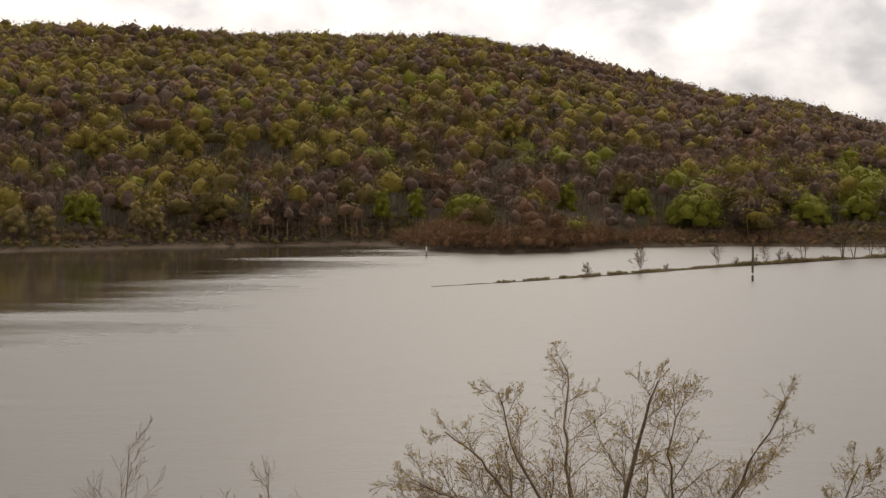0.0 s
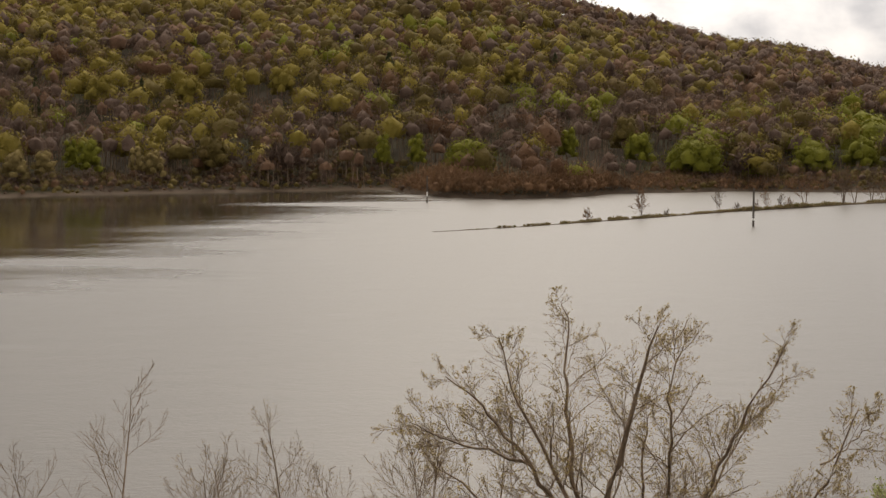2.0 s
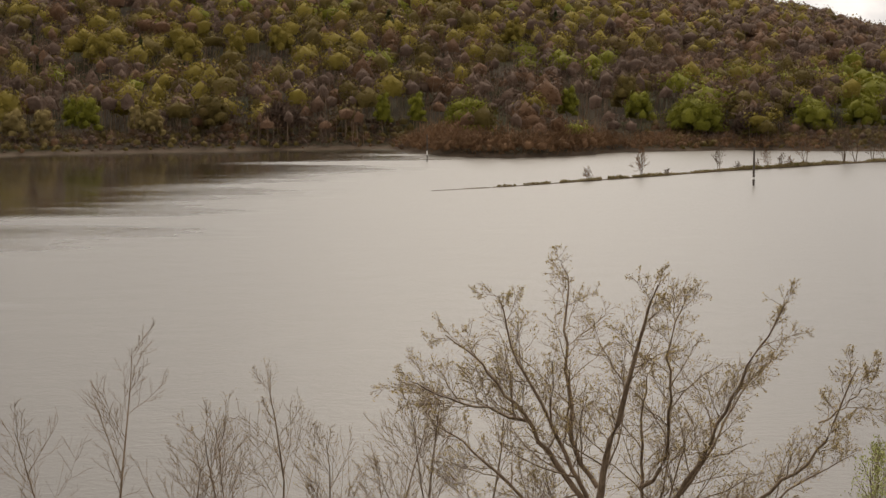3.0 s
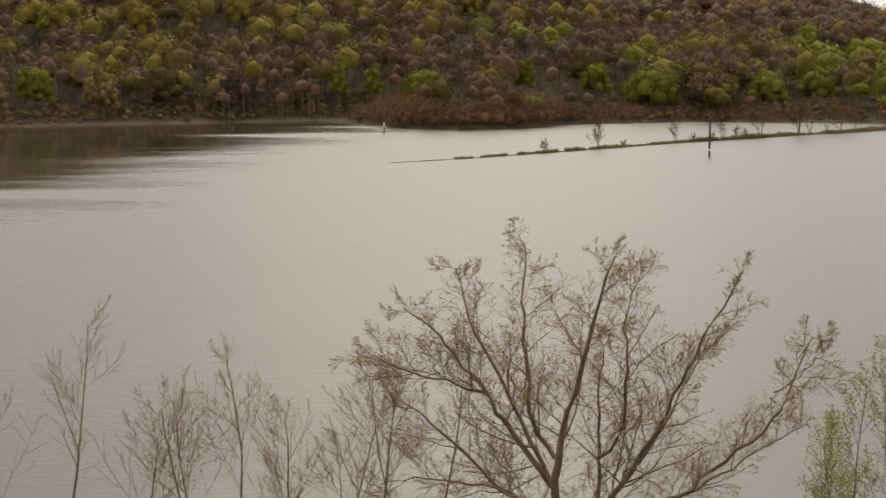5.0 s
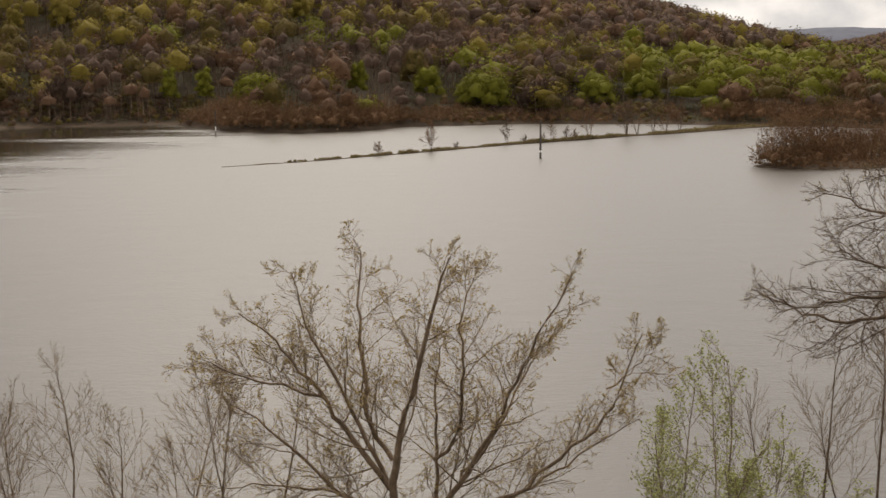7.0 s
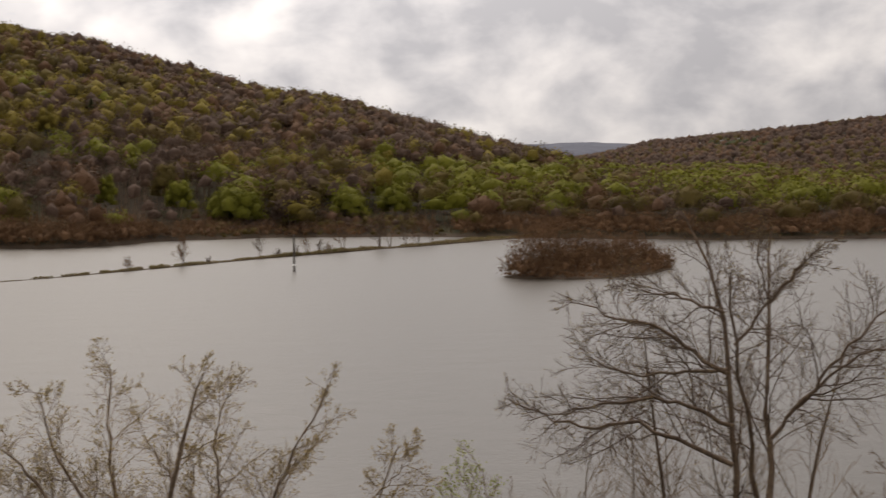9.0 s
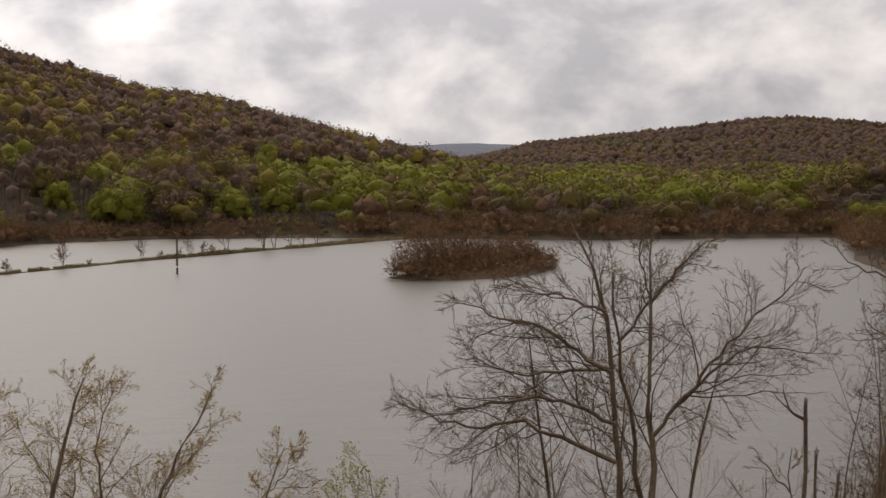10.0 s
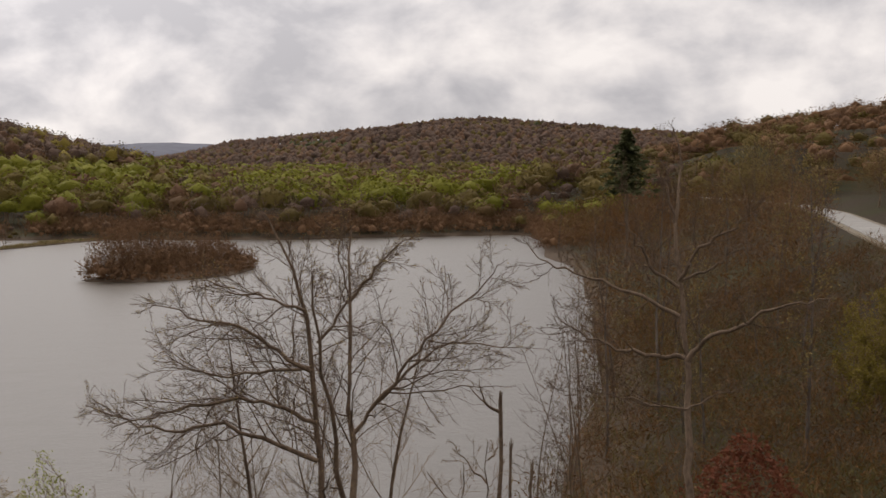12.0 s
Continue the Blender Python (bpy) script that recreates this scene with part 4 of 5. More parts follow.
for k, (x, y, h, w, mat, words) in enumerate(SHORE_TREES):
    leaf_tree("tree", 700 + k, x, y, h, w, mat, words)
for k, (x, y, h, w, words) in enumerate([(-47, 427, 12, 11.5, "bare grey shrubby tree by the shore"), (88, 424, 11, 10, "bare grey rounded tree by the shore"),
                                         (195, 438, 10, 11, "bare grey rounded tree on the valley floor")]):
    leaf_tree("tree", 740 + k, x, y, h, w, BARE_TWIGS, words, share=0.9, per=700, size=0.022, bare=True)
for k, (x, y, h, w) in enumerate([(-108, 530, 17, 6.5), (-149, 541, 16, 7), (-22, 600, 16, 9), (-20, 585, 14, 7), (48, 640, 15, 7)]):
    conifer("conifer", 760 + k, x, y, h, w, "dark evergreen standing among bare hillside trees")
conifer("conifer", 770, 113.4, 130.8, 23.5, 8.0, "dark ragged pine among bare trees on the bank", 0.70)

# ---------------------------------------------------------------- causeway, poles and island


def tufts():
    rng = np.random.default_rng(91)
    n = 15000
    k = rng.integers(6, len(cause_line), n)
    p = cause_line[k] + rng.normal(size=(n, 2)) * (cause_wide[k] * 0.45)[:, None]
    dense = (waves(p, 7, 92) > -0.9 + 0.6 * (k < 40))
    p, k = p[dense], k[dense]
    h = rng.uniform(0.3, 1.0, len(p)) ** 1.5 * np.interp(k, [0, 25, 50], [0.3, 0.45, 0.75]) * (1 + 0.8 * waves(p, 7, 93))
    for mat, pick, words in ((GRASS_GREEN, rng.uniform(0, 1, len(p)) < 0.25, "green-brown grass on the flooded bank"), (GRASS_DRY, None, "dry straw grass on the flooded bank")):
        if pick is None:
            pick = ~last
        last = pick
        s = Soup()
        c = np.column_stack([p[pick], cause_top[k[pick]] + h[pick] * 0.45])
        s.cards(c, np.column_stack([rng.normal(size=(len(c), 2)), np.zeros(len(c))]), h[pick] * 0.16, rng, 3.4, along=np.tile([0, 0, 1.0], (len(c), 1)))
        stuff("bank_grass", s.mesh("bank_grass", mat), words, "grass")


tufts()


def small_tree(name, seed, x, y, z, height, width, label, stems_n=1, mat=BARE_TWIGS, spread=0.5, leaf=None, group="", trunk=None, spec=None, bark_mat=BARK_DARK, thin=0.016, least=0.007):
    rng = np.random.default_rng(seed)
    root = new(name)
    root.location = (x, y, z)
    limbs, twigs = [], Soup()
    spec = spec or [(12, 50, 0.42 * width / height * 2, 0.16, 0.10, 0.22), (6, 45, 0.5, 0.2, 0.08, 0.15), (3, 40, 0.5, 0.2, 0.05, 0.2)]
    for k in range(stems_n):
        a = k * 2.4 + rng.uniform(0, 1)
        tilt = spread * (0.15 + 0.85 * (k > 0)) * rng.uniform(0.5, 1)
        path = wander(rng, (math.cos(a) * 0.1, math.sin(a) * 0.1, -0.2), (math.cos(a) * tilt, math.sin(a) * tilt, 1), height * (1.0 if k == 0 else rng.uniform(0.7, 1.0)) + 0.2, 9, 0.06, 0.05)
        r = thin * height * (0.8 if k else 1.0) / math.sqrt(stems_n)
        s = Soup()
        s.tube(path, np.linspace(r, max(r * 0.12, 0.01), 10), 7)
        part_of("trunk" if k == 0 else "stem", s.mesh("stem", trunk or bark_mat, True), root)
        limbs.append((path, r, r * 0.12, spec[0][5]))
    ends = branch_out(rng, twigs, limbs, spec, 7.0, least, 0.08)
    part_of("crown", twigs.mesh("crown", mat), root)
    if leaf:
        part_of("foliage", leaf_out(rng, ends, leaf), root, leaf[4])
    return tagged(root, label, "tree", group)


BANK_SPEC = [(10, 56, 0.44, 0.14, 0.09, 0.2), (5, 50, 0.52, 0.2, 0.06, 0.15), (5, 45, 0.55, 0.2, 0.05, 0.2)]
for k, (x, y, h, w, n) in enumerate([(40, 298, 6.0, 5.4, 3), (59.2, 317.3, 4.6, 1.6, 2), (72, 327.5, 4.2, 1.8, 2), (75.5, 330, 3.0, 2.0, 3), (82.3, 335.5, 7.5, 2.6, 2),
                                     (94, 346, 10.5, 6.0, 4), (97.5, 349, 9.0, 3.0, 2), (103, 354, 8.0, 3.0, 2), (107, 357, 7.0, 3.2, 3), (64, 321, 1.8, 2.4, 5),
                                     (78, 332, 2.2, 2.0, 5), (69, 325, 2.0, 2.0, 5), (28, 287, 2.6, 2.2, 5), (46, 304, 1.4, 1.6, 5), (112, 361, 8.0, 4, 3)]):
    small_tree("sapling", 800 + k, x, y, 0.15, h, w, "thin bare sapling standing on the flooded bank", n, TWIG_DARK if k % 2 else RED_TWIGS, 0.35, spec=BANK_SPEC,
               group="saplings on the flooded bank", thin=0.022, least=0.03)


def pole(name, seed, x, y, height, width, label, band):
    rng = np.random.default_rng(seed)
    root = new(name)
    root.location = (x, y, -1.2)
    s = Soup()
    p = np.column_stack([rng.normal(size=(8, 2)) * 0.01, np.linspace(0, height + 1.2, 8)])
    s.tube(p, np.linspace(width, width * 0.8, 8), 10)
    s.put(p[-1] + np.array([(math.cos(a) * width * 0.8, math.sin(a) * width * 0.8, 0) for a in np.arange(5) * 1.2566]), None, [[0, 1, 2], [0, 2, 3], [0, 3, 4]])
    post = part_of("post", s.mesh("post", POLE_WOOD, True), root)
    s = Soup()
    s.tube([(0, 0, 1.2 + band[0]), (0, 0, 1.2 + band[1])], [width * 1.08] * 2, 10)
    part_of("band", s.mesh("band", WHITE_PAINT, True), post, "white painted band")
    return tagged(root, label, "pole")


pole("pole", 1, 58, 275.5, 7.2, 0.22, "dark weathered wooden pole standing in the lake", (1.15, 1.55))
pole("pole", 2, -4, 355, 6.5, 0.16, "slim wooden post with a white plate standing in the lake", (1.6, 2.6))

for k, (x, y, h, w) in enumerate([(96, 249, 10.5, 9), (101, 256, 10, 9), (107, 262, 10.5, 9), (113, 264, 8.5, 8), (119, 266, 7.5, 8), (125, 269, 7.5, 7)]):
    leaf_tree("island_tree", 830 + k, x, y, h, w, RED_TWIGS, "leafless red-brown willow on the flooded island", share=0.85, per=1100, size=0.0065, bare=True, group="island willows")

# ---------------------------------------------------------------- trees on the near bank


def ground_at(x, y):
    return float(land(np.array([[x, y]]))[0])


z1 = max(ground_at(4.8, 43.7), 0.3)
bare_tree("oak", 5, (4.8, 43.7, z1), 6.3, [
    (0.38, [(0.1, z1 - 0.3), (0.0, 4.0), (-0.05, 6.4), (-0.11, 7.62), (0.36, 10.22), (0.89, 12.03), (0.96, 13.29), (1.44, 14.5)]),
    (0.17, [(-0.11, 7.62), (-0.95, 8.82), (-1.05, 10.21), (-1.25, 12.2), (-1.06, 13.48), (-1.35, 14.2)]),
    (0.20, [(-0.05, 6.54), (-1.34, 8.4), (-2.12, 9.6), (-3.4, 11.19), (-3.89, 11.99), (-4.67, 12.4)]),
    (0.16, [(-0.3, 6.9), (-0.54, 7.4), (-1.83, 10.31), (-2.81, 12.19), (-3.1, 13.6)]),
    (0.17, [(0.0, 5.6), (-1.74, 6.36), (-3.12, 7.58), (-4.51, 8.56), (-5.68, 9.26)]),
    (0.10, [(-2.12, 9.6), (-3.73, 10.15), (-4.77, 10.58), (-5.77, 11.1)]),
    (0.12, [(0.0, 5.4), (-1.74, 6.47), (-2.93, 6.61), (-4.42, 6.65), (-5.72, 6.31)]),
    (0.18, [(0.2, 4.4), (1.3, 6.03), (1.13, 7.63), (1.33, 8.84), (1.11, 9.84), (1.51, 11.34)]),
    (0.19, [(1.2, 5.8), (2.12, 7.43), (3.18, 9.36), (3.91, 11.36), (4.47, 12.64), (5.02, 13.7)]),
    (0.13, [(1.35, 6.1), (3.38, 8.46), (3.66, 9.06), (4.14, 10.26), (4.79, 10.86)]),
    (0.18, [(0.15, 4.2), (1.83, 5.67), (3.88, 7.15), (4.85, 7.98), (5.8, 8.89), (6.64, 10.2), (6.76, 11.38), (7.08, 12.0)]),
    (0.05, [(6.4, 9.8), (7.3, 10.4), (7.8, 11.0), (8.1, 11.5)]),
    (0.14, [(1.0, 4.9), (3.21, 6.05), (4.79, 6.66), (5.36, 7.28), (6.8, 7.79), (7.76, 8.4)]),
    (0.13, [(1.13, 7.63), (1.82, 8.03), (1.99, 10.24), (1.87, 12.52), (2.33, 13.9)]),
], OAK_SPEC, BARK, TWIG, "spreading grey tree with opening olive buds on the bank", leaf=(BUDS, 3, 0.0155, 0.035, "small olive buds", 0.65))

z2 = max(ground_at(20.9, 36.4), 0.3)
bare_tree("oak", 9, (20.9, 36.4, z2), 29.8, [
    (0.36, [(-0.3, z2 - 0.3), (-0.45, 6.5), (-0.55, 10.55), (-0.81, 12.9), (-0.99, 15.89), (-1.62, 17.46), (-2.21, 18.5)]),
    (0.31, [(0.1, z2 - 0.3), (0.1, 6.5), (0.02, 10.54), (-0.3, 13.27), (-0.56, 15.42), (-0.74, 17.28)]),
    (0.36, [(0.4, z2 - 0.3), (0.4, 6.5), (0.34, 10.53), (0.32, 12.89), (0.23, 14.94), (0.23, 16.81), (0.32, 18.0)]),
    (0.12, [(0.35, 12.4), (1.39, 13.71), (2.04, 14.75), (3.16, 15.95), (4.18, 16.79), (4.36, 17.3)]),
    (0.09, [(0.9, 13.2), (2.51, 14.83), (3.26, 15.11), (4.28, 14.73), (4.84, 15.0)]),
    (0.10, [(0.25, 16.2), (1.02, 17.17), (1.77, 17.9)]),
    (0.13, [(-0.72, 12.71), (-1.65, 13.19), (-2.93, 13.58), (-4.13, 13.4), (-5.03, 13.23), (-6.23, 12.97)]),
    (0.15, [(-0.7, 11.6), (-2.2, 12.25), (-3.67, 12.65), (-5.04, 12.29), (-6.59, 12.68), (-7.5, 13.06)]),
    (0.13, [(-0.9, 14.2), (-2.18, 15.06), (-3.1, 15.54), (-4.2, 15.72), (-5.37, 16.1)]),
    (0.10, [(-0.9, 14.3), (-2.38, 14.22), (-3.48, 14.05), (-4.86, 14.82)]),
    (0.09, [(-1.0, 15.9), (-2.17, 16.27), (-3.18, 16.36), (-4.09, 16.93)]),
    (0.09, [(-0.7, 15.0), (0.3, 16.2), (-0.2, 17.6), (0.1, 18.4)]),
], OAK_SPEC, BARK_DARK, TWIG_DARK, "large bare tree with three stems on the bank", leaf=(BUDS, 1, 0.011, 0.04, "tiny brown buds", 0.5))

z3 = max(ground_at(31.6, 33.4), 0.3)
bare_tree("oak", 14, (31.6, 33.4, z3), 43.4, [
    (0.36, [(0.05, z3 - 0.3), (0.0, 9.74), (-0.18, 13.93), (-0.43, 16.8), (-0.58, 18.51), (-0.45, 19.35), (-0.4, 20.25), (-0.24, 20.9), (-0.7, 21.4)]),
    (0.17, [(-0.13, 14.0), (0.44, 14.76), (1.46, 15.12), (2.02, 15.6), (2.93, 15.89), (4.03, 16.09)]),
    (0.15, [(-0.2, 14.1), (-1.45, 14.23), (-2.41, 14.41), (-3.27, 14.69), (-4.13, 15.34)]),
    (0.14, [(-0.35, 15.4), (-1.76, 16.01), (-2.9, 16.38), (-3.87, 16.67), (-4.75, 16.93), (-5.29, 17.6)]),
    (0.13, [(-0.4, 16.5), (0.17, 17.42), (0.88, 17.98), (1.95, 18.7)]),
    (0.10, [(-0.4, 16.5), (0.54, 16.88), (1.25, 17.26), (1.6, 17.6)]),
    (0.10, [(-0.58, 18.3), (-0.76, 19.35), (-1.04, 19.89)]),
    (0.11, [(-0.4, 16.3), (-1.19, 16.86), (-1.75, 17.77), (-2.03, 18.5), (-2.13, 19.5)]),
    (0.07, [(-0.1, 12.5), (0.73, 13.0), (1.67, 13.11)]),
    (0.08, [(-0.1, 12.5), (-1.43, 12.75), (-2.4, 13.11), (-3.85, 13.02)]),
], [(13, 60, 0.50, 0.18, 0.04, 0.15), (8, 54, 0.48, 0.22, 0.06, 0.12), (7, 48, 0.46, 0.24, 0.05, 0.15)], BARK_DARK, TWIG_DARK, "tall bare tree with crooked grey limbs on the bank")

SLIM_SPEC = [(14, 48, 0.40, 0.07, 0.05, 0.5), (8, 42, 0.46, 0.10, 0.07, 0.15), (6, 38, 0.52, 0.13, 0.05, 0.15)]
BUD_LEAF = (BUDS, 1, 0.012, 0.05, "small olive buds", 0.7)
for k, (x, y, top, w, n, leaf) in enumerate([
        (-10.8, 44.7, 11.7, 3.0, 2, None), (-8.6, 46.5, 8.2, 1.8, 1, None), (-5.7, 47.7, 10.2, 3.8, 2, BUD_LEAF), (-7.2, 47.2, 8.4, 3.0, 1, BUD_LEAF),
        (-3.9, 47.5, 8.0, 3.0, 1, BUD_LEAF), (-2.2, 46.9, 9.2, 3.0, 2, BUD_LEAF), (-0.8, 46.5, 9.8, 3.0, 2, BUD_LEAF), (0.8, 47.0, 10.0, 3.0, 2, BUD_LEAF),
        (19.8, 39.3, 15.1, 2.6, 1, None), (21.0, 39.8, 13.6, 2.4, 1, None), (18.9, 40.9, 12.4, 2.6, 2, None), (23.0, 38.8, 14.6, 2.6, 1, None), (17.4, 41.5, 11.5, 2.4, 2, None), (22.0, 40.5, 13.0, 2.4, 2, None)]):
    z = max(ground_at(x, y), 0.2)
    small_tree("slim_tree", 850 + k, x, y, z, top - z, w, "slim leafless tree on the near bank" if leaf is None else "slim tree with opening tan buds on the near bank", n, TWIG, 0.4, leaf,
               "slim trees on the near bank", BARK if k < 8 else BARK_DARK, SLIM_SPEC, thin=0.010)

WILLOW_SPEC = [(14, 42, 0.30, 0.08, 0.08, 0.4), (6, 38, 0.5, 0.12, 0.08, 0.15), (4, 36, 0.5, 0.15, 0.06, 0.2)]
for k, (x, y, top, n) in enumerate([(13.0, 37.8, 11.7, 3), (12.0, 38.4, 10.9, 3), (14.6, 37.5, 8.6, 3)]):
    z = max(ground_at(x, y), 0.2)
    small_tree("willow", 880 + k, x, y, z, top - z, 4.0, "young willow in pale green leaf on the near bank", n + 1, TWIG, 0.42, (FRESH, 4, 0.022, 0.08, "pale green leaves", 0.9), "young willows", BARK, WILLOW_SPEC, thin=0.012)


def snag(name, seed, x, y, top, width, label, arm=False):
    rng = np.random.default_rng(seed)
    z = max(ground_at(x, y), 0.0)
    root = new(name)
    root.location = (x, y, z)
    h = top - z
    s = Soup()
    p = np.column_stack([rng.normal(size=(10, 2)) * 0.03, np.linspace(-0.3, h, 10)])
    s.tube(p, np.linspace(width, width * 0.62, 10) * rng.uniform(0.9, 1.1, 10), 9)
    for k in range(5):
        a = k * 1.26
        e = p[-1] + np.array([math.cos(a) * width * 0.4, math.sin(a) * width * 0.4, 0])
        s.tube([e - [0, 0, 0.1], e + [rng.normal() * 0.03, 0, rng.uniform(0.1, 0.4)]], [width * 0.3, 0.01], 4)
    trunk = part_of("trunk", s.mesh("trunk", BARK_DARK, True), root)
    if arm:
        s = Soup()
        b = wander(rng, (0, 0, h - 0.45), (-0.8, 0.1, 0.35), 0.9, 5, 0.15, 0.15)
        s.tube(b, np.linspace(0.07, 0.03, 6), 6)
        for way in ((-0.5, 0, 0.9), (-0.9, 0.2, 0.1), (-0.2, 0, 1)):
            s.tube(wander(rng, b[-2], way, 0.9, 4, 0.2, 0.1), np.linspace(0.03, 0.008, 5), 4)
        part_of("broken_branch", s.mesh("branch", BARK_DARK, True), trunk)
    return tagged(root, label, "dead tree")


snag("snag", 31, 29.4, 40.4, 12.1, 0.105, "dead broken-topped trunk with one forked branch", True)
snag("snag", 32, 29.7, 40.2, 10.4, 0.08, "short dead splintered trunk")
snag("snag", 33, 31.5, 41.4, 9.3, 0.085, "dead splintered stump among brush")
CROOKED = [(8, 60, 0.42, 0.30, 0.10, 0.3), (6, 50, 0.5, 0.25, 0.08, 0.2), (6, 45, 0.5, 0.25, 0.06, 0.2)]
for k, (x, y, rows, facing) in enumerate([
        (26.9, 39.7, [(0.13, [(0.3, 2.0), (0.2, 8.0), (0.0, 9.2), (-0.5, 10.0), (-0.8, 10.2)]), (0.06, [(0.1, 8.4), (0.5, 9.6), (0.4, 10.4)])], 33),
        (29.0, 40.7, [(0.13, [(-0.1, 2.0), (0.0, 8.7), (0.15, 9.9), (0.05, 11.2)]), (0.07, [(0.05, 9.2), (-0.7, 9.9), (-1.2, 10.6)]), (0.05, [(0.1, 10.0), (0.6, 10.6)])], 35)]):
    bare_tree("crooked_tree", 60 + k, (x, y, 1.9), facing, rows, CROOKED, BARK_DARK, TWIG, "small dark crooked leafless tree on the bank")

# ---------------------------------------------------------------- wooded bank beside the road
BANK_TREE_SPEC = [(15, 44, 0.42, 0.14, 0.12, 0.25), (6, 44, 0.5, 0.2, 0.08, 0.15), (5, 40, 0.65, 0.2, 0.05, 0.15)]


def bank_woods():
    rng = np.random.default_rng(71)
    models = []
    for k in range(7):
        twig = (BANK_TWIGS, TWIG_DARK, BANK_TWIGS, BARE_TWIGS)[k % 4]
        leaf = (LEAF_TAN, 2, 0.04, 0.15, "tan opening buds", 1.0) if k in (2, 5) else None
        words = "leafless red-brown tree on the wooded bank" if leaf is None else "tree with tan opening buds on the wooded bank"
        t = small_tree("bank_tree", 900 + k, 0, 0, 0, 15.0, 6.5, words, 1 + (k % 3 == 1), twig, 0.2, leaf, "trees on the wooded bank", (BARK_MID, BARK_DARK, BARK_MID)[k % 3], BANK_TREE_SPEC, thin=0.0075, least=0.012)
        models.append(t)

    def keep(p):
        pr = (p[:, 0] - 126) * 0.8 - (p[:, 1] - 153) * 0.6
        b, r = bearing(p), np.hypot(p[:, 0], p[:, 1])
        edge = np.interp(r, [50, 100, 160, 240, 300, 420], [48, 45, 43.5, 40, 39, 38])
        return (from_shore(p) > 1.5) & (b > np.maximum(38.2, edge - 6)) & (b < 53) & (r > 62) & (r < 330) & (to_line(p, ROAD) > 8) & ~((b > 47.8) & (r < 235)) & (pr > -8)
    p = scatter(rng, (30, 30, 320, 340), 5.2, keep)
    rng.shuffle(p)
    p = p[:62]
    for k, (x, y) in enumerate(p):
        s = rng.uniform(0.62, 1.25)
        m = Matrix.Translation((x, y, ground_at(x, y))) @ Euler((0, 0, rng.uniform(0, 6.28))).to_matrix().to_4x4()
        if k < len(models):
            models[k].scale = (s, s, s)
            models[k].matrix_basis = m @ Matrix.Diagonal((s, s, s, 1))
        else:
            src = models[int(rng.integers(0, len(models)))]
            src_s = src.scale.copy()
            src.scale = (s, s, s)
            copy_thing(src, m)
            src.scale = src_s


bank_woods()


def bank_thicket():
    """Young growth between the trees of the bank."""
    rng = np.random.default_rng(72)
    p = scatter(rng, (30, 30, 340, 380), 4.6, lambda p: (from_shore(p) > -0.5) & (bearing(p) > 38.0) & (bearing(p) < 53.5) & (np.hypot(p[:, 0], p[:, 1]) > 70) & (np.hypot(p[:, 0], p[:, 1]) < 380)
                & (to_line(p, ROAD) > 9) & ~((bearing(p) > 48.3) & (np.hypot(p[:, 0], p[:, 1]) < 240)))
    h = rng.uniform(5.0, 13.5, len(p)) * np.interp(np.hypot(p[:, 0], p[:, 1]), [70, 130], [0.5, 1.0])
    kind = rng.uniform(0, 1, len(p)) + 0.3 * waves(p, 30, 73)
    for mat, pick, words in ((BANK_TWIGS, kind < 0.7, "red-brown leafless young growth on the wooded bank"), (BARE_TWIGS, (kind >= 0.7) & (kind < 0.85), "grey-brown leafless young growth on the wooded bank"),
                             (LEAF_TAN, kind >= 0.85, "tan budding young growth on the wooded bank")):
        s = Soup()
        sprays(s, rng, on_land(p[pick]), h[pick], h[pick] * 0.75, 110, 0.0032, share=0.9, slim=20.0)
        puffs(s, rng, on_land(p[pick]), h[pick], h[pick] * 0.75, 0.5, 60, 0.0065, core=0, share=0.85, tilt=0.9, aspect=5.0)
        stuff("bank_thicket", s.mesh("bank_thicket", mat), words, "brush")


bank_thicket()
for k, (x, y, h, n) in enumerate([(47.0, 58.4, 12.4, 1), (50.7, 61.9, 12.0, 1), (45.5, 58.5, 8, 2), (49.0, 64.0, 10.5, 1), (54.5, 67.5, 12.5, 1), (59.0, 73.5, 11.0, 2), (65.5, 80.5, 12.5, 1), (74.0, 89.0, 12.5, 2), (84.0, 100.0, 13.0, 1)]):
    z = max(ground_at(x, y), 0.0)
    small_tree("slender_tree", 960 + k, x, y, z, h - z, 6.0, "slender bare tree with level branches at the water's edge", n, TWIG_DARK, 0.15, None, "", BARK_DARK,
               [(24, 78, 0.32, 0.10, 0.02, 0.15), (6, 45, 0.45, 0.18, 0.04, 0.15), (3, 40, 0.5, 0.2, 0.04, 0.2)], thin=0.0055)


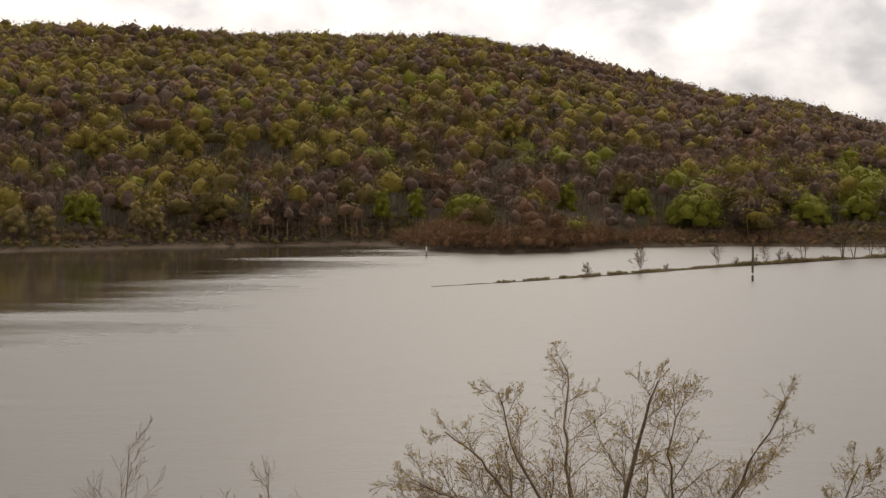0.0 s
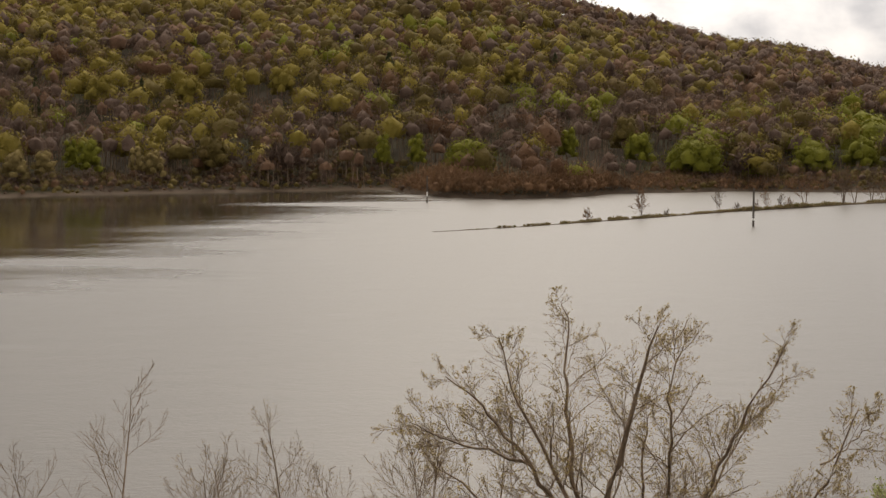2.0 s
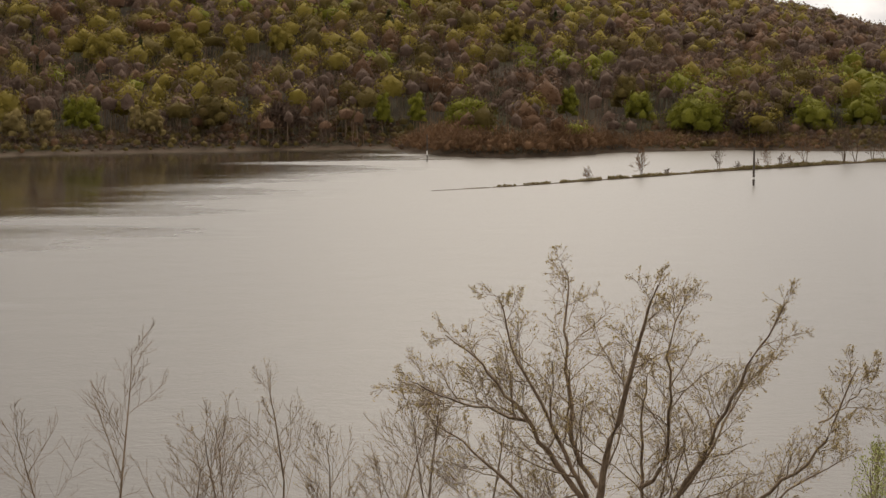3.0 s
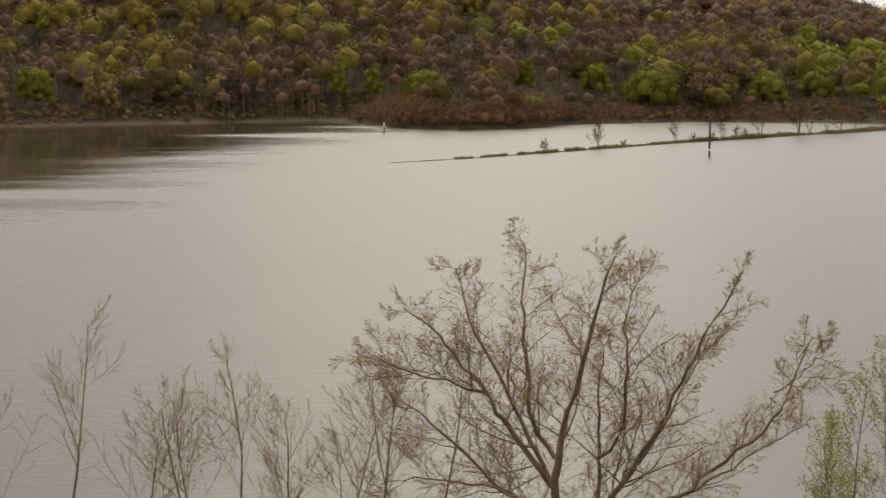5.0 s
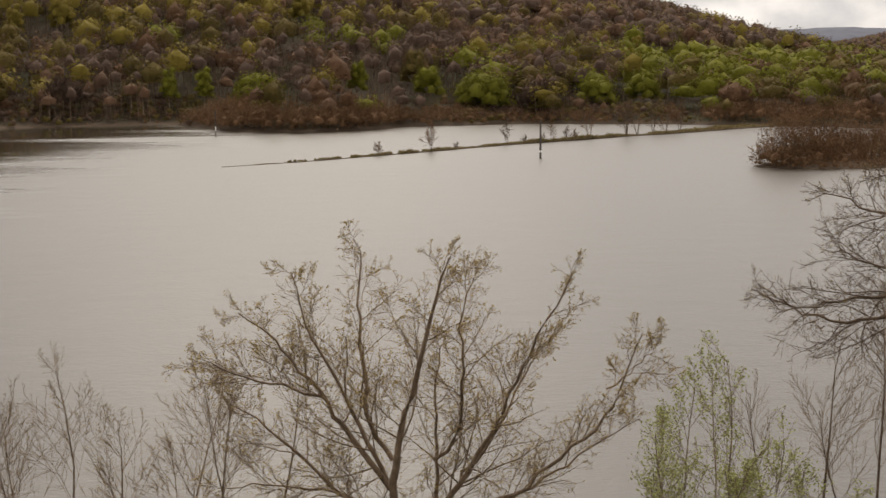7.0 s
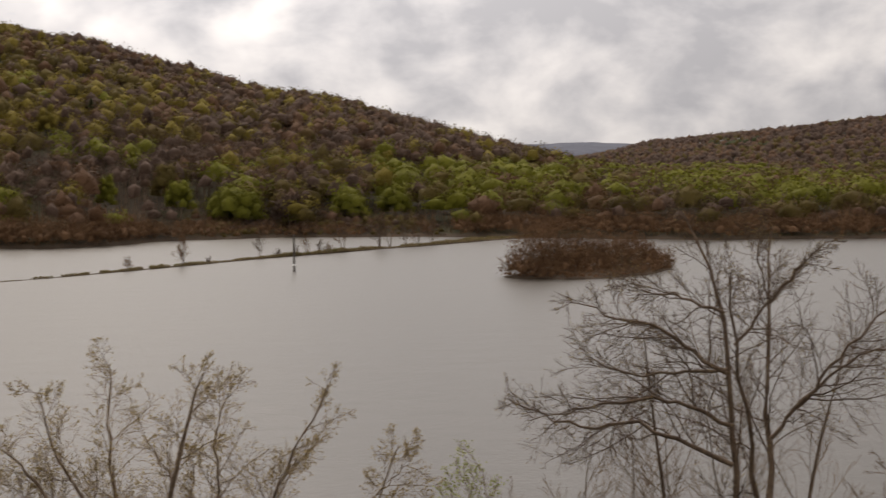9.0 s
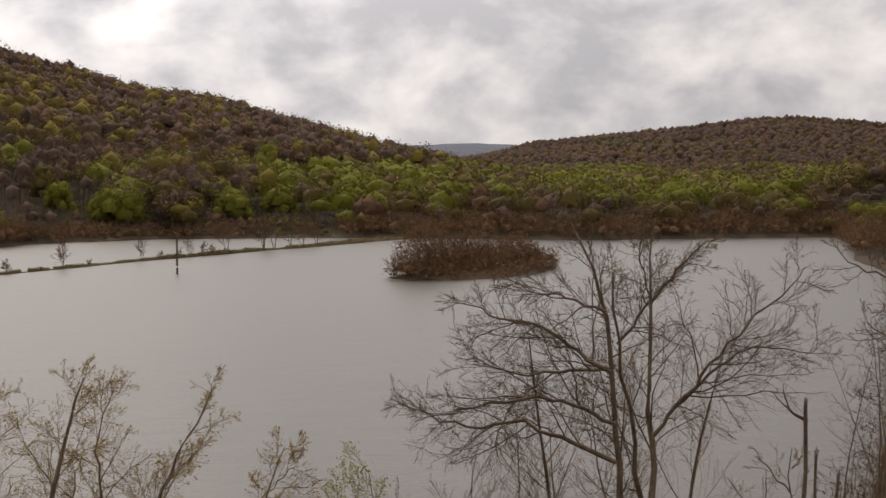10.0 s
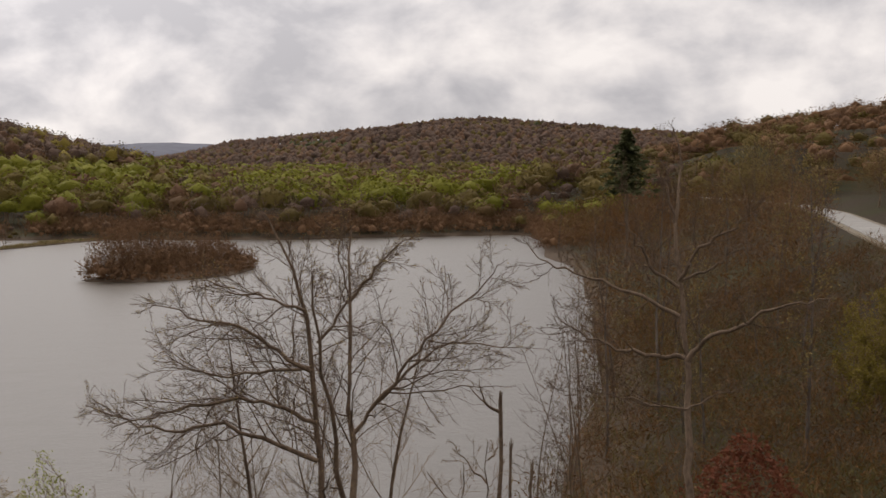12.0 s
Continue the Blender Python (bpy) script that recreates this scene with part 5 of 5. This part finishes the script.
def red_bush():
    rng = np.random.default_rng(77)
    root = new("red_bush")
    z = ground_at(42.8, 42.0)
    root.location = (42.8, 42.0, z)
    for k in range(5):
        a = k * 1.26
        s = Soup()
        s.tube(wander(rng, (math.cos(a) * 0.2, math.sin(a) * 0.2, -0.2), (math.cos(a) * 0.5, math.sin(a) * 0.5, 1), max(9.0 - z, 2.5) * 0.8, 6, 0.1, 0.05), np.linspace(0.06, 0.012, 7), 6)
        part_of("stem", s.mesh("stem", BARK_DARK, True), root)
    s = Soup()
    n = 2600
    d = crown_dirs(rng, n) * rng.uniform(0.5, 1.05, (n, 1)) ** 0.5
    h = max(9.4 - z, 2.5)
    taper = np.interp(d[:, 2], [-0.5, 0.2, 1.0], [1.15, 0.85, 0.4])
    lob = taper * (1 + 0.25 * np.sin(np.arctan2(d[:, 1], d[:, 0]) * 4 + d[:, 2] * 3))
    c = np.column_stack([d[:, 0] * 2.9 * lob, d[:, 1] * 2.9 * lob, h * 0.5 + d[:, 2] * h * 0.5])
    s.cards(c, d + rng.normal(size=(n, 3)) * 0.8, rng.uniform(0.04, 0.10, n), rng, 1.5)
    part_of("crown", s.mesh("crown", RED_LEAVES), root)
    return tagged(root, "rounded bush in dark red leaf on the bank", "bush")


red_bush()
for k, (x, y, h, w, mat, words) in enumerate([(266, 221, 14, 10, LEAF_TAN, "tan budding tree beside the road"), (205, 198, 21, 12, LEAF_TAN, "tall tan budding tree on the bank"),
                                              (190, 186, 18, 10, LEAF_TAN, "tall tan budding tree on the bank"), (216, 193, 13, 8, LEAF_TAN, "tan budding tree beside the road")]):
    leaf_tree("tree", 780 + k, x, y, h, w, mat, words, share=0.85, per=2000, size=0.0055, bare=True)
for k, (x, y, h) in enumerate([(149, 140, 12), (156, 142, 12.5), (161, 149, 12), (143, 131, 11)]):
    leaf_tree("tree", 785 + k, x, y, h, h * 0.62, RED_TWIGS, "bare red-brown tree beside the road", share=0.85, per=900, size=0.006, bare=True)
for k, (x, y, h, mat, words) in enumerate([(84, 71, 7.5, LEAF_YELLOW, "small tree in yellow-green leaf on the bank"), (80, 67, 5.5, LEAF_YELLOW, "small tree in yellow-green leaf on the bank"),
                                           (76, 63.5, 4.5, LEAF_YELLOW, "small tree in yellow-green leaf on the bank")]):
    small_tree("tree", 790 + k, x, y, ground_at(x, y), h, 5.0, words, 3, TWIG, 0.5, (mat, 3, 0.05, 0.14, "yellow-green young leaves", 1.0), "", BARK, BANK_TREE_SPEC, thin=0.012, least=0.014)


def bank_brush():
    """Undergrowth on the bank: brush, grass and dead stalks."""
    rng = np.random.default_rng(78)

    def keep(p):
        return (from_shore(p) > -0.6) & (bearing(p) > 37) & (bearing(p) < 53.5) & (np.hypot(p[:, 0], p[:, 1]) > 50) & (np.hypot(p[:, 0], p[:, 1]) < 185) & (to_line(p, ROAD) > 6.5)
    p = scatter(rng, (30, 30, 200, 220), 1.9, keep)
    kind = rng.uniform(0, 1, len(p)) + 0.35 * waves(p, 14, 79)
    for name, pick, mat, hh, per, size, slim, words, seed in (
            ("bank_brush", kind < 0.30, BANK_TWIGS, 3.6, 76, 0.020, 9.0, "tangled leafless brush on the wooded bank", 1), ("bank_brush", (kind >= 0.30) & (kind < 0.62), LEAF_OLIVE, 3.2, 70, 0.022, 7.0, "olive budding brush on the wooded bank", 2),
            ("bank_grass", kind >= 0.62, GRASS_GREEN, 1.7, 70, 0.03, 4.0, "rough green-brown grass on the wooded bank", 3)):
        q = p[pick]
        s = Soup()
        h = rng.uniform(0.4, 1.2, len(q)) * hh
        sprays(s, rng, on_land(q), h, h * 1.3, per, size * 0.26, share=1.1, slim=slim * 2.4)
        puffs(s, rng, on_land(q), h * 0.8, h * 1.4, rng.uniform(0, 0.6, len(q)), 44, 0.011, 1, core=0, share=1.1, tilt=0.9, aspect=2.4)
        stuff(name, s.mesh(name, mat), words, "brush")


bank_brush()
